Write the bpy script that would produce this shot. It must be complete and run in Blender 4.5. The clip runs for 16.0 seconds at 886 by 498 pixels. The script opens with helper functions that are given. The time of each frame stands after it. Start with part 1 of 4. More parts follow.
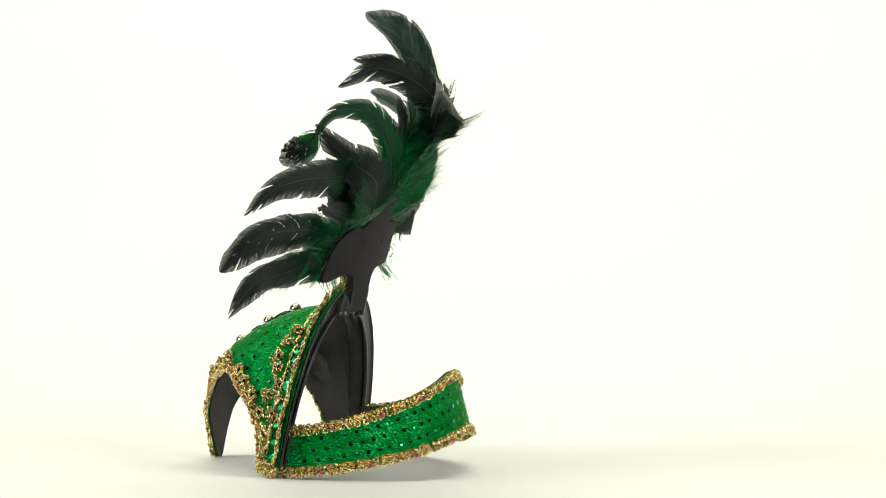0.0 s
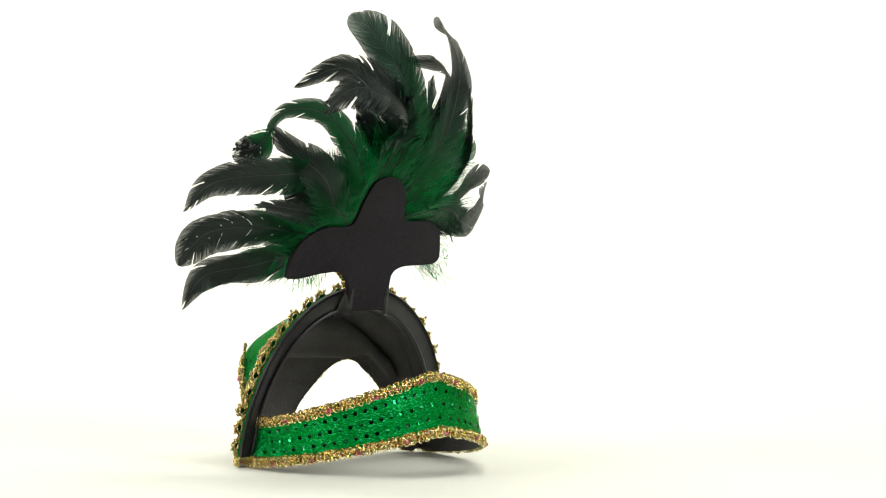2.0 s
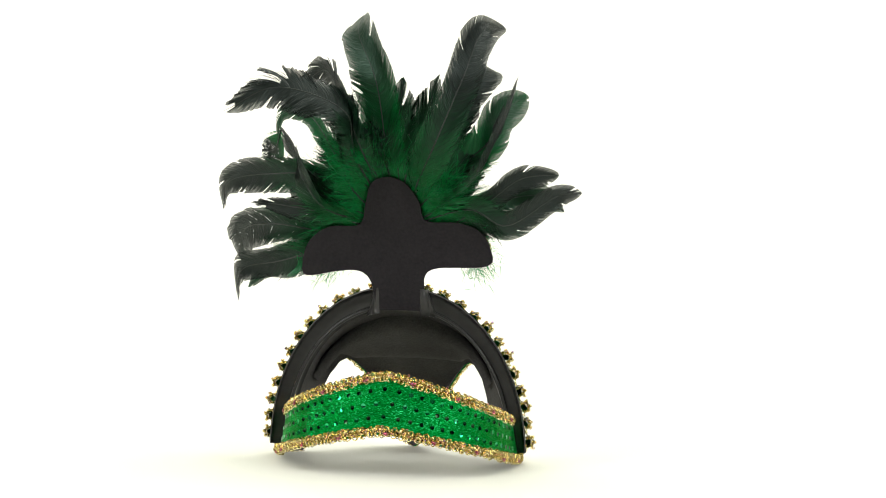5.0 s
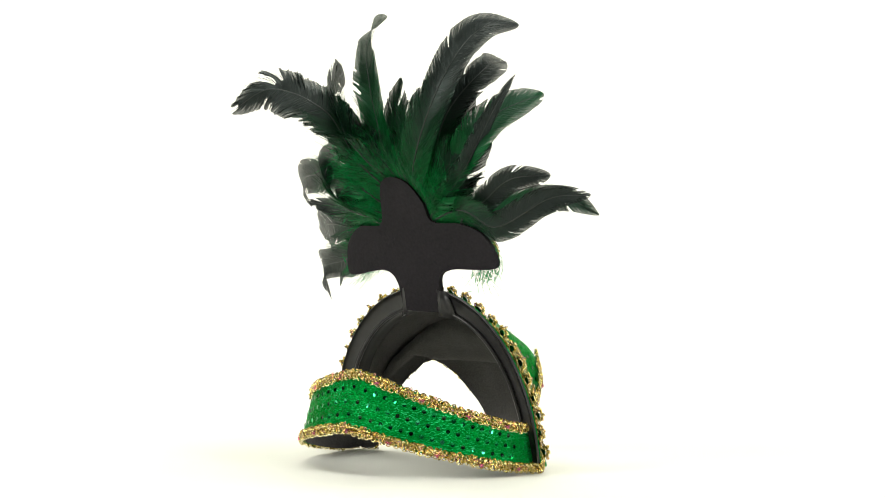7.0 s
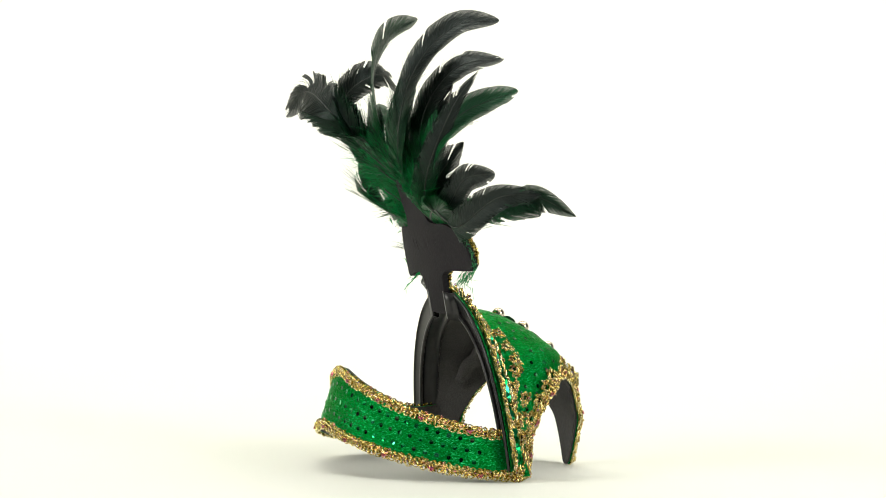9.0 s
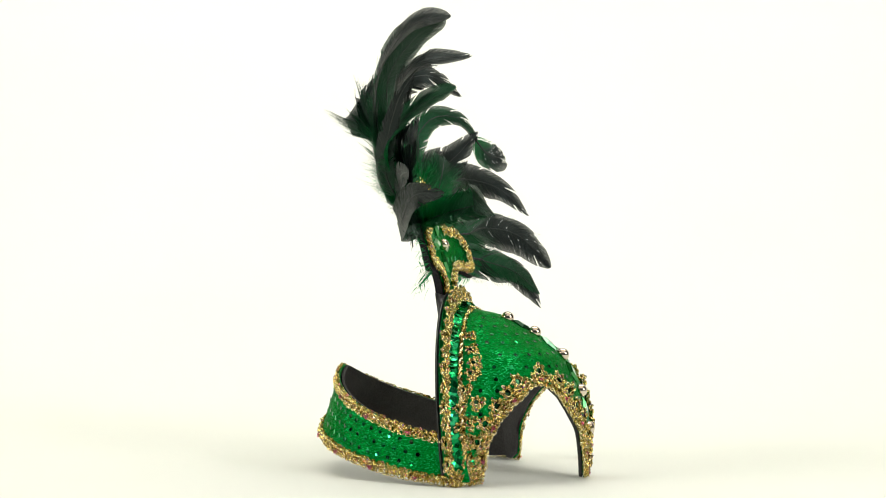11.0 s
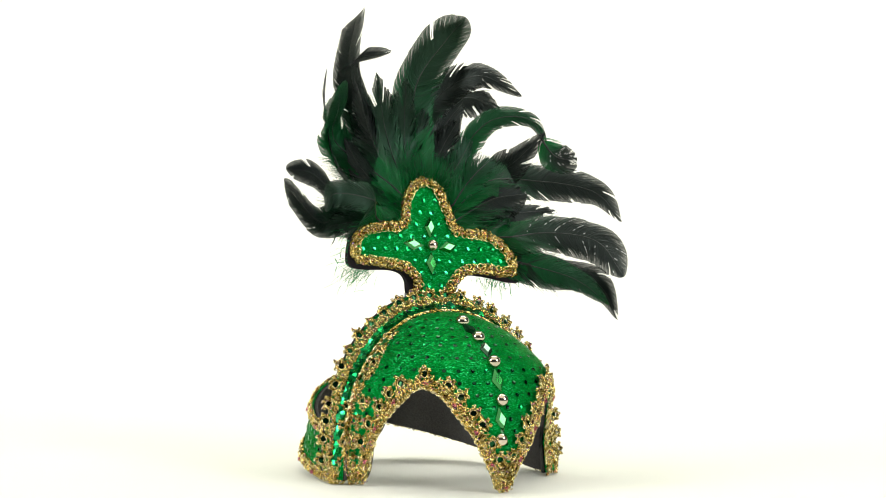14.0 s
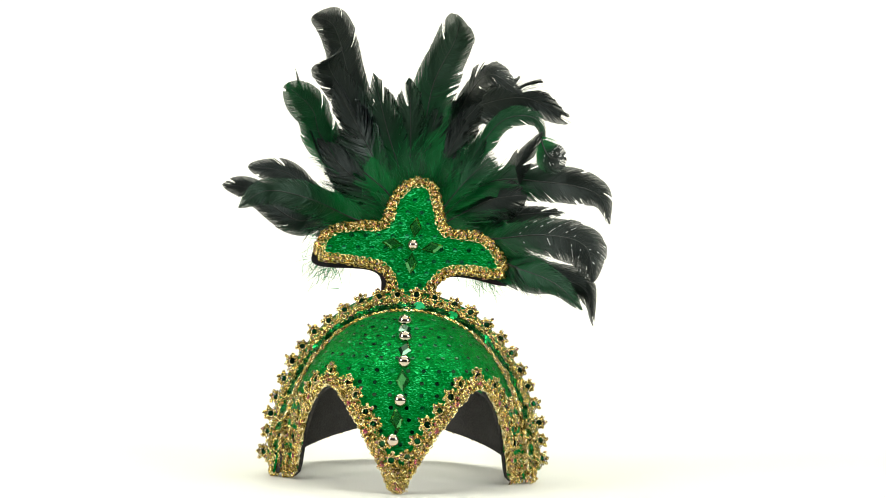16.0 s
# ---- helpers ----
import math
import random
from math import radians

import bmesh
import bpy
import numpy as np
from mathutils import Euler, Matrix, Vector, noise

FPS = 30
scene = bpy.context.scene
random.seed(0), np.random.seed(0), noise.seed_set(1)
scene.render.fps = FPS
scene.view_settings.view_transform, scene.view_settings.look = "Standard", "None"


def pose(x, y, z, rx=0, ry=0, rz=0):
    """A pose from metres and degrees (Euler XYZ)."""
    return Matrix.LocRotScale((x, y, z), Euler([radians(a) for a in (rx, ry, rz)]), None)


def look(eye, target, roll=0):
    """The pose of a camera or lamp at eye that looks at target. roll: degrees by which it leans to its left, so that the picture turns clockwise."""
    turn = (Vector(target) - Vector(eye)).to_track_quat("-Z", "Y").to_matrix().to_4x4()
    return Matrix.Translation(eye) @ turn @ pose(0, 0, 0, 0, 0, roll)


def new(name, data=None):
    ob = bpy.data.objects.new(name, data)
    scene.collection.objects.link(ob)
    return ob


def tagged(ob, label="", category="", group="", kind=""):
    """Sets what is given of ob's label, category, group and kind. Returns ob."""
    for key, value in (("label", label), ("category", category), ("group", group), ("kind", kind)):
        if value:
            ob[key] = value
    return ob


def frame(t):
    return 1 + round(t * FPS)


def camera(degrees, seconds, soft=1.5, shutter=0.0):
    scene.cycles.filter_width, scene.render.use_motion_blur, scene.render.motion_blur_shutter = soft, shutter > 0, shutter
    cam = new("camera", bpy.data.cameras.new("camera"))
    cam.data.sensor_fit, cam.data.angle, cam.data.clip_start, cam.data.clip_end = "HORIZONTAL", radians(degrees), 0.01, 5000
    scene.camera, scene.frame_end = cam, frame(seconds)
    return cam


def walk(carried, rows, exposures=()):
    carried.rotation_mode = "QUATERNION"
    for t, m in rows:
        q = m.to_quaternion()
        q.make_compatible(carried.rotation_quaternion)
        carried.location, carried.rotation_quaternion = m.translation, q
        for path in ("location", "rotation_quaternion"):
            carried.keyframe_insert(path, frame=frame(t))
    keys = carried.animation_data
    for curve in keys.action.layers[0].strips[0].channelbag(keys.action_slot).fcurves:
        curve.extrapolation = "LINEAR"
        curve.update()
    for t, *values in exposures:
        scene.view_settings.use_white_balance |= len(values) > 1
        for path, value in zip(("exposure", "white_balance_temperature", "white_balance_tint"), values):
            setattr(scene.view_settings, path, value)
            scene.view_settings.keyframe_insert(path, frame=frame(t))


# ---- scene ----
cam = camera(20.54, 16.0, soft=0.85)
CAM_POSE = Matrix.Translation((0.0296, -1.755, 0.2233)) @ pose(0, 0, 0, 90 - 2.10, 0, 0) @ pose(0, 0, 0, 0, 0, 1.623)
walk(cam, [(0.0, CAM_POSE), (16.0, CAM_POSE)], exposures=[(0.0, -0.74), (2.0, -0.58), (4.0, -0.42), (7.0, -0.42), (9.0, -0.62), (11.3, -0.74), (12.5, -0.68), (16.0, -0.44)])

# ---- world and studio lights ----
world = bpy.data.worlds.new("studio_air")
scene.world = world
world.use_nodes = True
world.node_tree.nodes["Background"].inputs[0].default_value = (0.9, 0.95, 1.0, 1)
world.node_tree.nodes["Background"].inputs[1].default_value = 0.06


def softbox(name, eye, target, sx, sy, watts, colour=(1, 1, 1)):
    data = bpy.data.lights.new(name, "AREA")
    data.shape, data.size, data.size_y, data.energy, data.color = "RECTANGLE", sx, sy, watts, colour
    ob = new(name, data)
    ob.matrix_world = look(eye, target)
    return ob


softbox("overhead_softbox", (0.0, -0.45, 1.75), (0.0, -0.35, 0.0), 2.6, 2.8, 32, (1.0, 0.99, 0.91))
softbox("key_softbox", (-1.75, -1.0, 1.10), (0.0, 0.0, 0.12), 0.8, 1.0, 38, (1.0, 0.985, 0.93))
softbox("side_softbox", (1.75, -1.05, 1.05), (0.0, 0.0, 0.12), 0.8, 1.0, 33, (1.0, 1.0, 0.97))
softbox("backdrop_softbox", (0.0, 0.55, 1.9), (0.0, 1.6, 0.45), 2.6, 0.5, 50, (1.0, 1.0, 0.92))

# ---- materials ----
XC = 0.006


def mat(name):
    m = bpy.data.materials.new(name)
    m.use_nodes = True
    n = m.node_tree.nodes
    return m, n, m.node_tree.links, n["Principled BSDF"]


def node(n, kind, **kw):
    x = n.new(kind)
    for k, v in kw.items():
        x.inputs[k].default_value = v
    return x


def ramp(n, stops):
    r = n.new("ShaderNodeValToRGB")
    while len(r.color_ramp.elements) < len(stops):
        r.color_ramp.elements.new(0.5)
    for e, (p, c) in zip(r.color_ramp.elements, stops):
        e.position, e.color = p, (*c, 1)
    return r


def paper_mat():
    m, n, l, b = mat("white_paper")
    co = n.new("ShaderNodeTexCoord")
    big = node(n, "ShaderNodeTexNoise", Scale=1.3, Detail=3.0)
    fine = node(n, "ShaderNodeTexNoise", Scale=400.0, Detail=2.0)
    l.new(co.outputs["Object"], big.inputs["Vector"])
    l.new(co.outputs["Object"], fine.inputs["Vector"])
    r = ramp(n, [(0.3, (0.83, 0.83, 0.75)), (0.7, (0.86, 0.86, 0.79))])
    l.new(big.outputs["Fac"], r.inputs["Fac"])
    l.new(r.outputs["Color"], b.inputs["Base Color"])
    bp = node(n, "ShaderNodeBump", Strength=0.05, Distance=0.0005)
    l.new(fine.outputs["Fac"], bp.inputs["Height"])
    l.new(bp.outputs["Normal"], b.inputs["Normal"])
    b.inputs["Roughness"].default_value = 0.65
    b.inputs["Specular IOR Level"].default_value = 0.25
    return m


def wall_mat():
    m, n, l, b = mat("studio_wall_paint")
    big = node(n, "ShaderNodeTexNoise", Scale=3.0, Detail=5.0)
    r = ramp(n, [(0.3, (0.10, 0.10, 0.10)), (0.7, (0.13, 0.13, 0.125))])
    l.new(big.outputs["Fac"], r.inputs["Fac"])
    l.new(r.outputs["Color"], b.inputs["Base Color"])
    b.inputs["Roughness"].default_value = 0.9
    return m


def fabric_mat():
    # knitted green lurex cloth: fine thread rows with glitter flecks
    m, n, l, b = mat("green_lurex_fabric")
    co = n.new("ShaderNodeTexCoord")
    cell = node(n, "ShaderNodeTexVoronoi", Scale=1700.0)
    mp = n.new("ShaderNodeMapping")
    mp.inputs["Scale"].default_value = (0.55, 0.55, 1.35)
    l.new(co.outputs["Object"], mp.inputs["Vector"])
    l.new(mp.outputs["Vector"], cell.inputs["Vector"])
    noi = node(n, "ShaderNodeTexNoise", Scale=60.0, Detail=4.0)
    l.new(co.outputs["Object"], noi.inputs["Vector"])
    r = ramp(n, [(0.0, (0.0, 0.055, 0.009)), (0.45, (0.0, 0.165, 0.022)), (0.80, (0.001, 0.25, 0.036)), (0.95, (0.03, 0.62, 0.18))])
    sep = n.new("ShaderNodeSeparateColor")
    l.new(cell.outputs["Color"], sep.inputs["Color"])
    mixv = node(n, "ShaderNodeMath")
    mixv.operation = "MULTIPLY_ADD"
    mixv.inputs[1].default_value = 0.72
    l.new(sep.outputs["Red"], mixv.inputs[0])
    sc = node(n, "ShaderNodeMath")
    sc.operation = "MULTIPLY"
    sc.inputs[1].default_value = 0.42
    l.new(noi.outputs["Fac"], sc.inputs[0])
    l.new(sc.outputs[0], mixv.inputs[2])
    l.new(mixv.outputs[0], r.inputs["Fac"])
    l.new(r.outputs["Color"], b.inputs["Base Color"])
    # every thread fleck lies at its own slant
    ctr = n.new("ShaderNodeVectorMath")
    ctr.operation = "SUBTRACT"
    ctr.inputs[1].default_value = (0.5, 0.5, 0.5)
    l.new(cell.outputs["Color"], ctr.inputs[0])
    sca = n.new("ShaderNodeVectorMath")
    sca.operation = "SCALE"
    sca.inputs["Scale"].default_value = 0.85
    l.new(ctr.outputs[0], sca.inputs[0])
    bp2 = node(n, "ShaderNodeBump", Strength=0.35, Distance=0.004)
    l.new(noi.outputs["Fac"], bp2.inputs["Height"])
    sm = n.new("ShaderNodeVectorMath")
    l.new(bp2.outputs["Normal"], sm.inputs[0])
    l.new(sca.outputs[0], sm.inputs[1])
    nm = n.new("ShaderNodeVectorMath")
    nm.operation = "NORMALIZE"
    l.new(sm.outputs[0], nm.inputs[0])
    l.new(nm.outputs[0], b.inputs["Normal"])
    b.inputs["Metallic"].default_value = 0.65
    b.inputs["Specular IOR Level"].default_value = 0.05
    b.inputs["Specular Tint"].default_value = (0.10, 0.60, 0.18, 1)
    b.inputs["Roughness"].default_value = 0.36
    return m


def sequin_mat(name, dark, light):
    m, n, l, b = mat(name)
    info = n.new("ShaderNodeObjectInfo")
    r = ramp(n, [(0.0, dark), (0.6, light), (1.0, (light[0] + 0.03, light[1] * 1.1, light[2] * 1.8))])
    l.new(info.outputs["Random"], r.inputs["Fac"])
    l.new(r.outputs["Color"], b.inputs["Base Color"])
    b.inputs["Metallic"].default_value = 0.9
    b.inputs["Roughness"].default_value = 0.16
    return m


def gold_mat(name="gold_thread", flecks=True):
    m, n, l, b = mat(name)
    geo = n.new("ShaderNodeNewGeometry")
    stops = [(0.0, (0.10, 0.075, 0.012)), (0.28, (0.50, 0.39, 0.10)), (0.6, (0.86, 0.71, 0.26)), (0.86, (1.0, 0.92, 0.58))]
    if flecks:
        stops += [(0.93, (0.66, 0.24, 0.26)), (0.97, (0.32, 0.20, 0.42))]
    r = ramp(n, stops)
    l.new(geo.outputs["Random Per Island"], r.inputs["Fac"])
    l.new(r.outputs["Color"], b.inputs["Base Color"])
    co = n.new("ShaderNodeTexCoord")
    noi = node(n, "ShaderNodeTexNoise", Scale=1800.0, Detail=2.0)
    l.new(co.outputs["Object"], noi.inputs["Vector"])
    bp = node(n, "ShaderNodeBump", Strength=0.7, Distance=0.0006)
    l.new(noi.outputs["Fac"], bp.inputs["Height"])
    l.new(bp.outputs["Normal"], b.inputs["Normal"])
    b.inputs["Metallic"].default_value = 1.0
    b.inputs["Roughness"].default_value = 0.15
    return m


def dark_mat(name, a, c, rough, scale, bump, spec=0.15):
    m, n, l, b = mat(name)
    co = n.new("ShaderNodeTexCoord")
    noi = node(n, "ShaderNodeTexNoise", Scale=scale, Detail=4.0)
    big = node(n, "ShaderNodeTexNoise", Scale=25.0, Detail=3.0)
    l.new(co.outputs["Object"], noi.inputs["Vector"])
    l.new(co.outputs["Object"], big.inputs["Vector"])
    mx = n.new("ShaderNodeMath")
    mx.operation = "ADD"
    l.new(noi.outputs["Fac"], mx.inputs[0])
    l.new(big.outputs["Fac"], mx.inputs[1])
    r = ramp(n, [(0.7, a), (1.3, c)])
    hf = n.new("ShaderNodeMath")
    hf.operation = "MULTIPLY"
    hf.inputs[1].default_value = 0.5
    l.new(mx.outputs[0], hf.inputs[0])
    r.color_ramp.elements[0].position, r.color_ramp.elements[1].position = 0.35, 0.65
    l.new(hf.outputs[0], r.inputs["Fac"])
    l.new(r.outputs["Color"], b.inputs["Base Color"])
    bp = node(n, "ShaderNodeBump", Strength=bump, Distance=0.001)
    l.new(noi.outputs["Fac"], bp.inputs["Height"])
    l.new(bp.outputs["Normal"], b.inputs["Normal"])
    b.inputs["Roughness"].default_value = rough
    b.inputs["Specular IOR Level"].default_value = spec
    return m


def feather_mat(name, stops, sheen):
    # colour runs along the feather (u), streaked barb by barb
    m, n, l, b = mat(name)
    uv = n.new("ShaderNodeUVMap")
    uv.uv_map = "along"
    sep = n.new("ShaderNodeSeparateXYZ")
    l.new(uv.outputs["UV"], sep.inputs[0])
    add = n.new("ShaderNodeMath")
    add.operation = "MULTIPLY_ADD"
    add.inputs[1].default_value = 0.30
    streak = node(n, "ShaderNodeTexNoise", Scale=1.0, Detail=3.0)
    mp = n.new("ShaderNodeMapping")
    mp.inputs["Scale"].default_value = (160.0, 2.0, 1.0)
    l.new(uv.outputs["UV"], mp.inputs["Vector"])
    l.new(mp.outputs["Vector"], streak.inputs["Vector"])
    l.new(streak.outputs["Fac"], add.inputs[0])
    bp = node(n, "ShaderNodeBump", Strength=0.8, Distance=0.0014)
    l.new(streak.outputs["Fac"], bp.inputs["Height"])
    l.new(bp.outputs["Normal"], b.inputs["Normal"])
    l.new(sep.outputs["X"], add.inputs[2])
    sub = n.new("ShaderNodeMath")
    sub.operation = "SUBTRACT"
    sub.inputs[1].default_value = 0.15
    l.new(add.outputs[0], sub.inputs[0])
    r = ramp(n, stops)
    l.new(sub.outputs[0], r.inputs["Fac"])
    l.new(r.outputs["Color"], b.inputs["Base Color"])
    b.inputs["Roughness"].default_value = 0.32
    b.inputs["Specular IOR Level"].default_value = 0.48
    b.inputs["Specular Tint"].default_value = (*sheen, 1)
    tr = n.new("ShaderNodeBsdfTranslucent")
    l.new(r.outputs["Color"], tr.inputs["Color"])
    mx = n.new("ShaderNodeMixShader")
    mx.inputs[0].default_value = 0.3
    l.new(b.outputs[0], mx.inputs[1])
    l.new(tr.outputs[0], mx.inputs[2])
    thin = node(n, "ShaderNodeMath")
    thin.operation = "MULTIPLY"
    l.new(sep.outputs["Y"], thin.inputs[0])
    l.new(streak.outputs["Fac"], thin.inputs[1])
    tv = ramp(n, [(0.32, (0.0, 0.0, 0.0)), (0.70, (0.36, 0.36, 0.36))])
    l.new(thin.outputs[0], tv.inputs["Fac"])
    gap = n.new("ShaderNodeBsdfTransparent")
    mt = n.new("ShaderNodeMixShader")
    l.new(tv.outputs["Color"], mt.inputs[0])
    l.new(mx.outputs[0], mt.inputs[1])
    l.new(gap.outputs[0], mt.inputs[2])
    l.new(mt.outputs[0], n["Material Output"].inputs["Surface"])
    return m


def plain_mat(name, colour, metal, rough, coat=0.0):
    m, n, l, b = mat(name)
    co = n.new("ShaderNodeTexCoord")
    noi = node(n, "ShaderNodeTexNoise", Scale=300.0, Detail=3.0)
    l.new(co.outputs["Object"], noi.inputs["Vector"])
    r = ramp(n, [(0.2, tuple(c * 0.8 for c in colour)), (0.8, colour)])
    l.new(noi.outputs["Fac"], r.inputs["Fac"])
    l.new(r.outputs["Color"], b.inputs["Base Color"])
    b.inputs["Metallic"].default_value, b.inputs["Roughness"].default_value = metal, rough
    b.inputs["Coat Weight"].default_value = coat
    return m


PAPER, WALL = paper_mat(), wall_mat()
FABRIC = fabric_mat()
SEQUIN = sequin_mat("green_sequin_foil", (0.0, 0.16, 0.04), (0.01, 0.45, 0.12))
# near-black copy of the foil: discs that mirror no lamp, painted dark
SEQUIN_UNLIT = sequin_mat("unlit_green_sequin_foil", (0.0, 0.015, 0.005), (0.0, 0.07, 0.02))
GOLD = gold_mat()
PINK = plain_mat("pink_foil_thread", (0.70, 0.22, 0.30), 0.9, 0.18)
GOLD_PLAIN = gold_mat("gold_cord_thread", False)
FELT = dark_mat("black_felt", (0.044, 0.043, 0.041), (0.082, 0.080, 0.077), 0.95, 900.0, 0.6)
FOAM = dark_mat("black_craft_foam", (0.012, 0.011, 0.013), (0.020, 0.018, 0.021), 0.8, 500.0, 0.25)
VINYL = dark_mat("black_vinyl", (0.014, 0.014, 0.014), (0.026, 0.026, 0.026), 0.30, 120.0, 0.15, 0.40)
PEARL = plain_mat("champagne_metal_bead", (0.72, 0.62, 0.50), 1.0, 0.07)
GEM = plain_mat("green_foiled_glass", (0.02, 0.30, 0.05), 0.75, 0.06, 1.0)
GEM_DARK = plain_mat("dark_green_foiled_glass", (0.01, 0.10, 0.03), 0.7, 0.06, 1.0)
F_DARK = feather_mat("black_coque_feather", [(0.0, (0.0, 0.16, 0.028)), (0.26, (0.001, 0.10, 0.020)), (0.42, (0.004, 0.032, 0.012)), (0.58, (0.008, 0.012, 0.010)), (1.0, (0.009, 0.011, 0.011))], (0.75, 0.9, 0.85))
F_MID = feather_mat("bottle_green_feather", [(0.0, (0.0, 0.18, 0.030)), (0.32, (0.001, 0.13, 0.025)), (0.5, (0.003, 0.055, 0.015)), (0.66, (0.007, 0.024, 0.011)), (1.0, (0.010, 0.022, 0.013))], (0.6, 1.0, 0.8))
F_GREEN = feather_mat("emerald_feather", [(0.0, (0.0, 0.19, 0.032)), (0.35, (0.001, 0.14, 0.028)), (0.6, (0.003, 0.06, 0.016)), (0.8, (0.006, 0.035, 0.013)), (1.0, (0.004, 0.065, 0.018))], (0.6, 1.0, 0.8))
F_DOWN = feather_mat("green_down", [(0.0, (0.0, 0.20, 0.036)), (1.0, (0.002, 0.32, 0.075))], (0.6, 1.0, 0.8))
QUILL_D = plain_mat("dark_quill", (0.010, 0.016, 0.012), 0.0, 0.35)
WHITE_BARB = plain_mat("white_barb", (0.62, 0.64, 0.62), 0.0, 0.6)

# ---- building helpers ----


def part(name, bm, material, parent, label="", smooth=True, kind=""):
    me = bpy.data.meshes.new(name)
    bm.to_mesh(me)
    bm.free()
    me.materials.append(material)
    if smooth:
        me.shade_smooth()
    ob = new(name, me)
    ob.parent = parent
    return tagged(ob, label, kind=kind)


def raw_part(name, verts, faces, material, parent, label="", uvs=None, smooth=True, kind=""):
    me = bpy.data.meshes.new(name)
    me.from_pydata(verts, [], faces)
    if uvs is not None:
        lay = me.uv_layers.new(name="along")
        idx = np.zeros(len(me.loops), dtype=np.int32)
        me.loops.foreach_get("vertex_index", idx)
        lay.data.foreach_set("uv", np.asarray(uvs, dtype=np.float32)[idx].ravel())
    me.materials.append(material)
    if smooth:
        me.shade_smooth()
    ob = new(name, me)
    ob.parent = parent
    return tagged(ob, label, kind=kind)


def share(name, me, m, parent):
    ob = new(name, me)
    ob.parent = parent
    ob.matrix_basis = m
    return ob


def grid_faces(nu, nv, closed_u=False):
    out = []
    for i in range(nu if closed_u else nu - 1):
        for j in range(nv - 1):
            a, b = i * nv + j, ((i + 1) % nu) * nv + j
            out.append((a, b, b + 1, a + 1))
    return out


def sheet(name, pts, nu, nv, thick, material, parent, label="", flip=False):
    """A curved sheet given by its nu x nv points, with real thickness and closed rims."""
    P = np.array([tuple(p) for p in pts]).reshape(nu, nv, 3)
    du, dv = np.gradient(P, axis=0), np.gradient(P, axis=1)
    N = np.cross(du, dv)
    N /= np.maximum(np.linalg.norm(N, axis=2, keepdims=True), 1e-9)
    if flip:
        N = -N
    Q = P + N * thick
    n = nu * nv
    V = np.concatenate([P.reshape(-1, 3), Q.reshape(-1, 3)])
    F = []
    for a, b, c, d in grid_faces(nu, nv):
        F.append((a, b, c, d) if flip else (d, c, b, a))
        F.append((d + n, c + n, b + n, a + n) if flip else (a + n, b + n, c + n, d + n))
    rim = [i * nv for i in range(nu)] + [(nu - 1) * nv + j for j in range(1, nv)] + [i * nv + nv - 1 for i in range(nu - 2, -1, -1)] + [j for j in range(nv - 2, 0, -1)]
    for a, b in zip(rim, rim[1:] + rim[:1]):
        F.append((a, b, b + n, a + n))
    return raw_part(name, V.tolist(), F, material, parent, label)


def spline(pts, n):
    """n points and tangents of a smooth curve through pts (Catmull-Rom, evenly spaced)."""
    P = [Vector(p) for p in pts]
    P = [P[0] * 2 - P[1]] + P + [P[-1] * 2 - P[-2]]
    fine = []
    for i in range(1, len(P) - 2):
        a, b, c, d = P[i - 1:i + 3]
        for k in range(24):
            t = k / 24
            fine.append(0.5 * ((2 * b) + (c - a) * t + (2 * a - 5 * b + 4 * c - d) * t * t + (3 * b - a - 3 * c + d) * t ** 3))
    fine.append(P[-2])
    return even(fine, n)


def even(fine, n):
    F = np.array([tuple(p) for p in fine])
    s = np.concatenate([[0], np.cumsum(np.linalg.norm(np.diff(F, axis=0), axis=1))])
    u = np.linspace(0, s[-1], n)
    return np.stack([np.interp(u, s, F[:, k]) for k in range(3)], 1)


def length(P):
    return float(np.linalg.norm(np.diff(P, axis=0), axis=1).sum())


def tube(P, radii, sides=6):
    """Vertices and faces of a round tube along P."""
    V, F = [], []
    T = np.gradient(P, axis=0)
    T /= np.maximum(np.linalg.norm(T, axis=1, keepdims=True), 1e-9)
    up = np.array([0.31, 0.55, 0.77])
    for i, p in enumerate(P):
        a = np.cross(T[i], up)
        a /= max(np.linalg.norm(a), 1e-9)
        b = np.cross(T[i], a)
        for k in range(sides):
            w = 2 * math.pi * k / sides
            V.append(tuple(p + radii[i] * (math.cos(w) * a + math.sin(w) * b)))
    m = len(P)
    for i in range(m - 1):
        for k in range(sides):
            F.append((i * sides + k, i * sides + (k + 1) % sides, (i + 1) * sides + (k + 1) % sides, (i + 1) * sides + k))
    F.append(tuple(range(sides - 1, -1, -1)))
    F.append(tuple((m - 1) * sides + k for k in range(sides)))
    return V, F


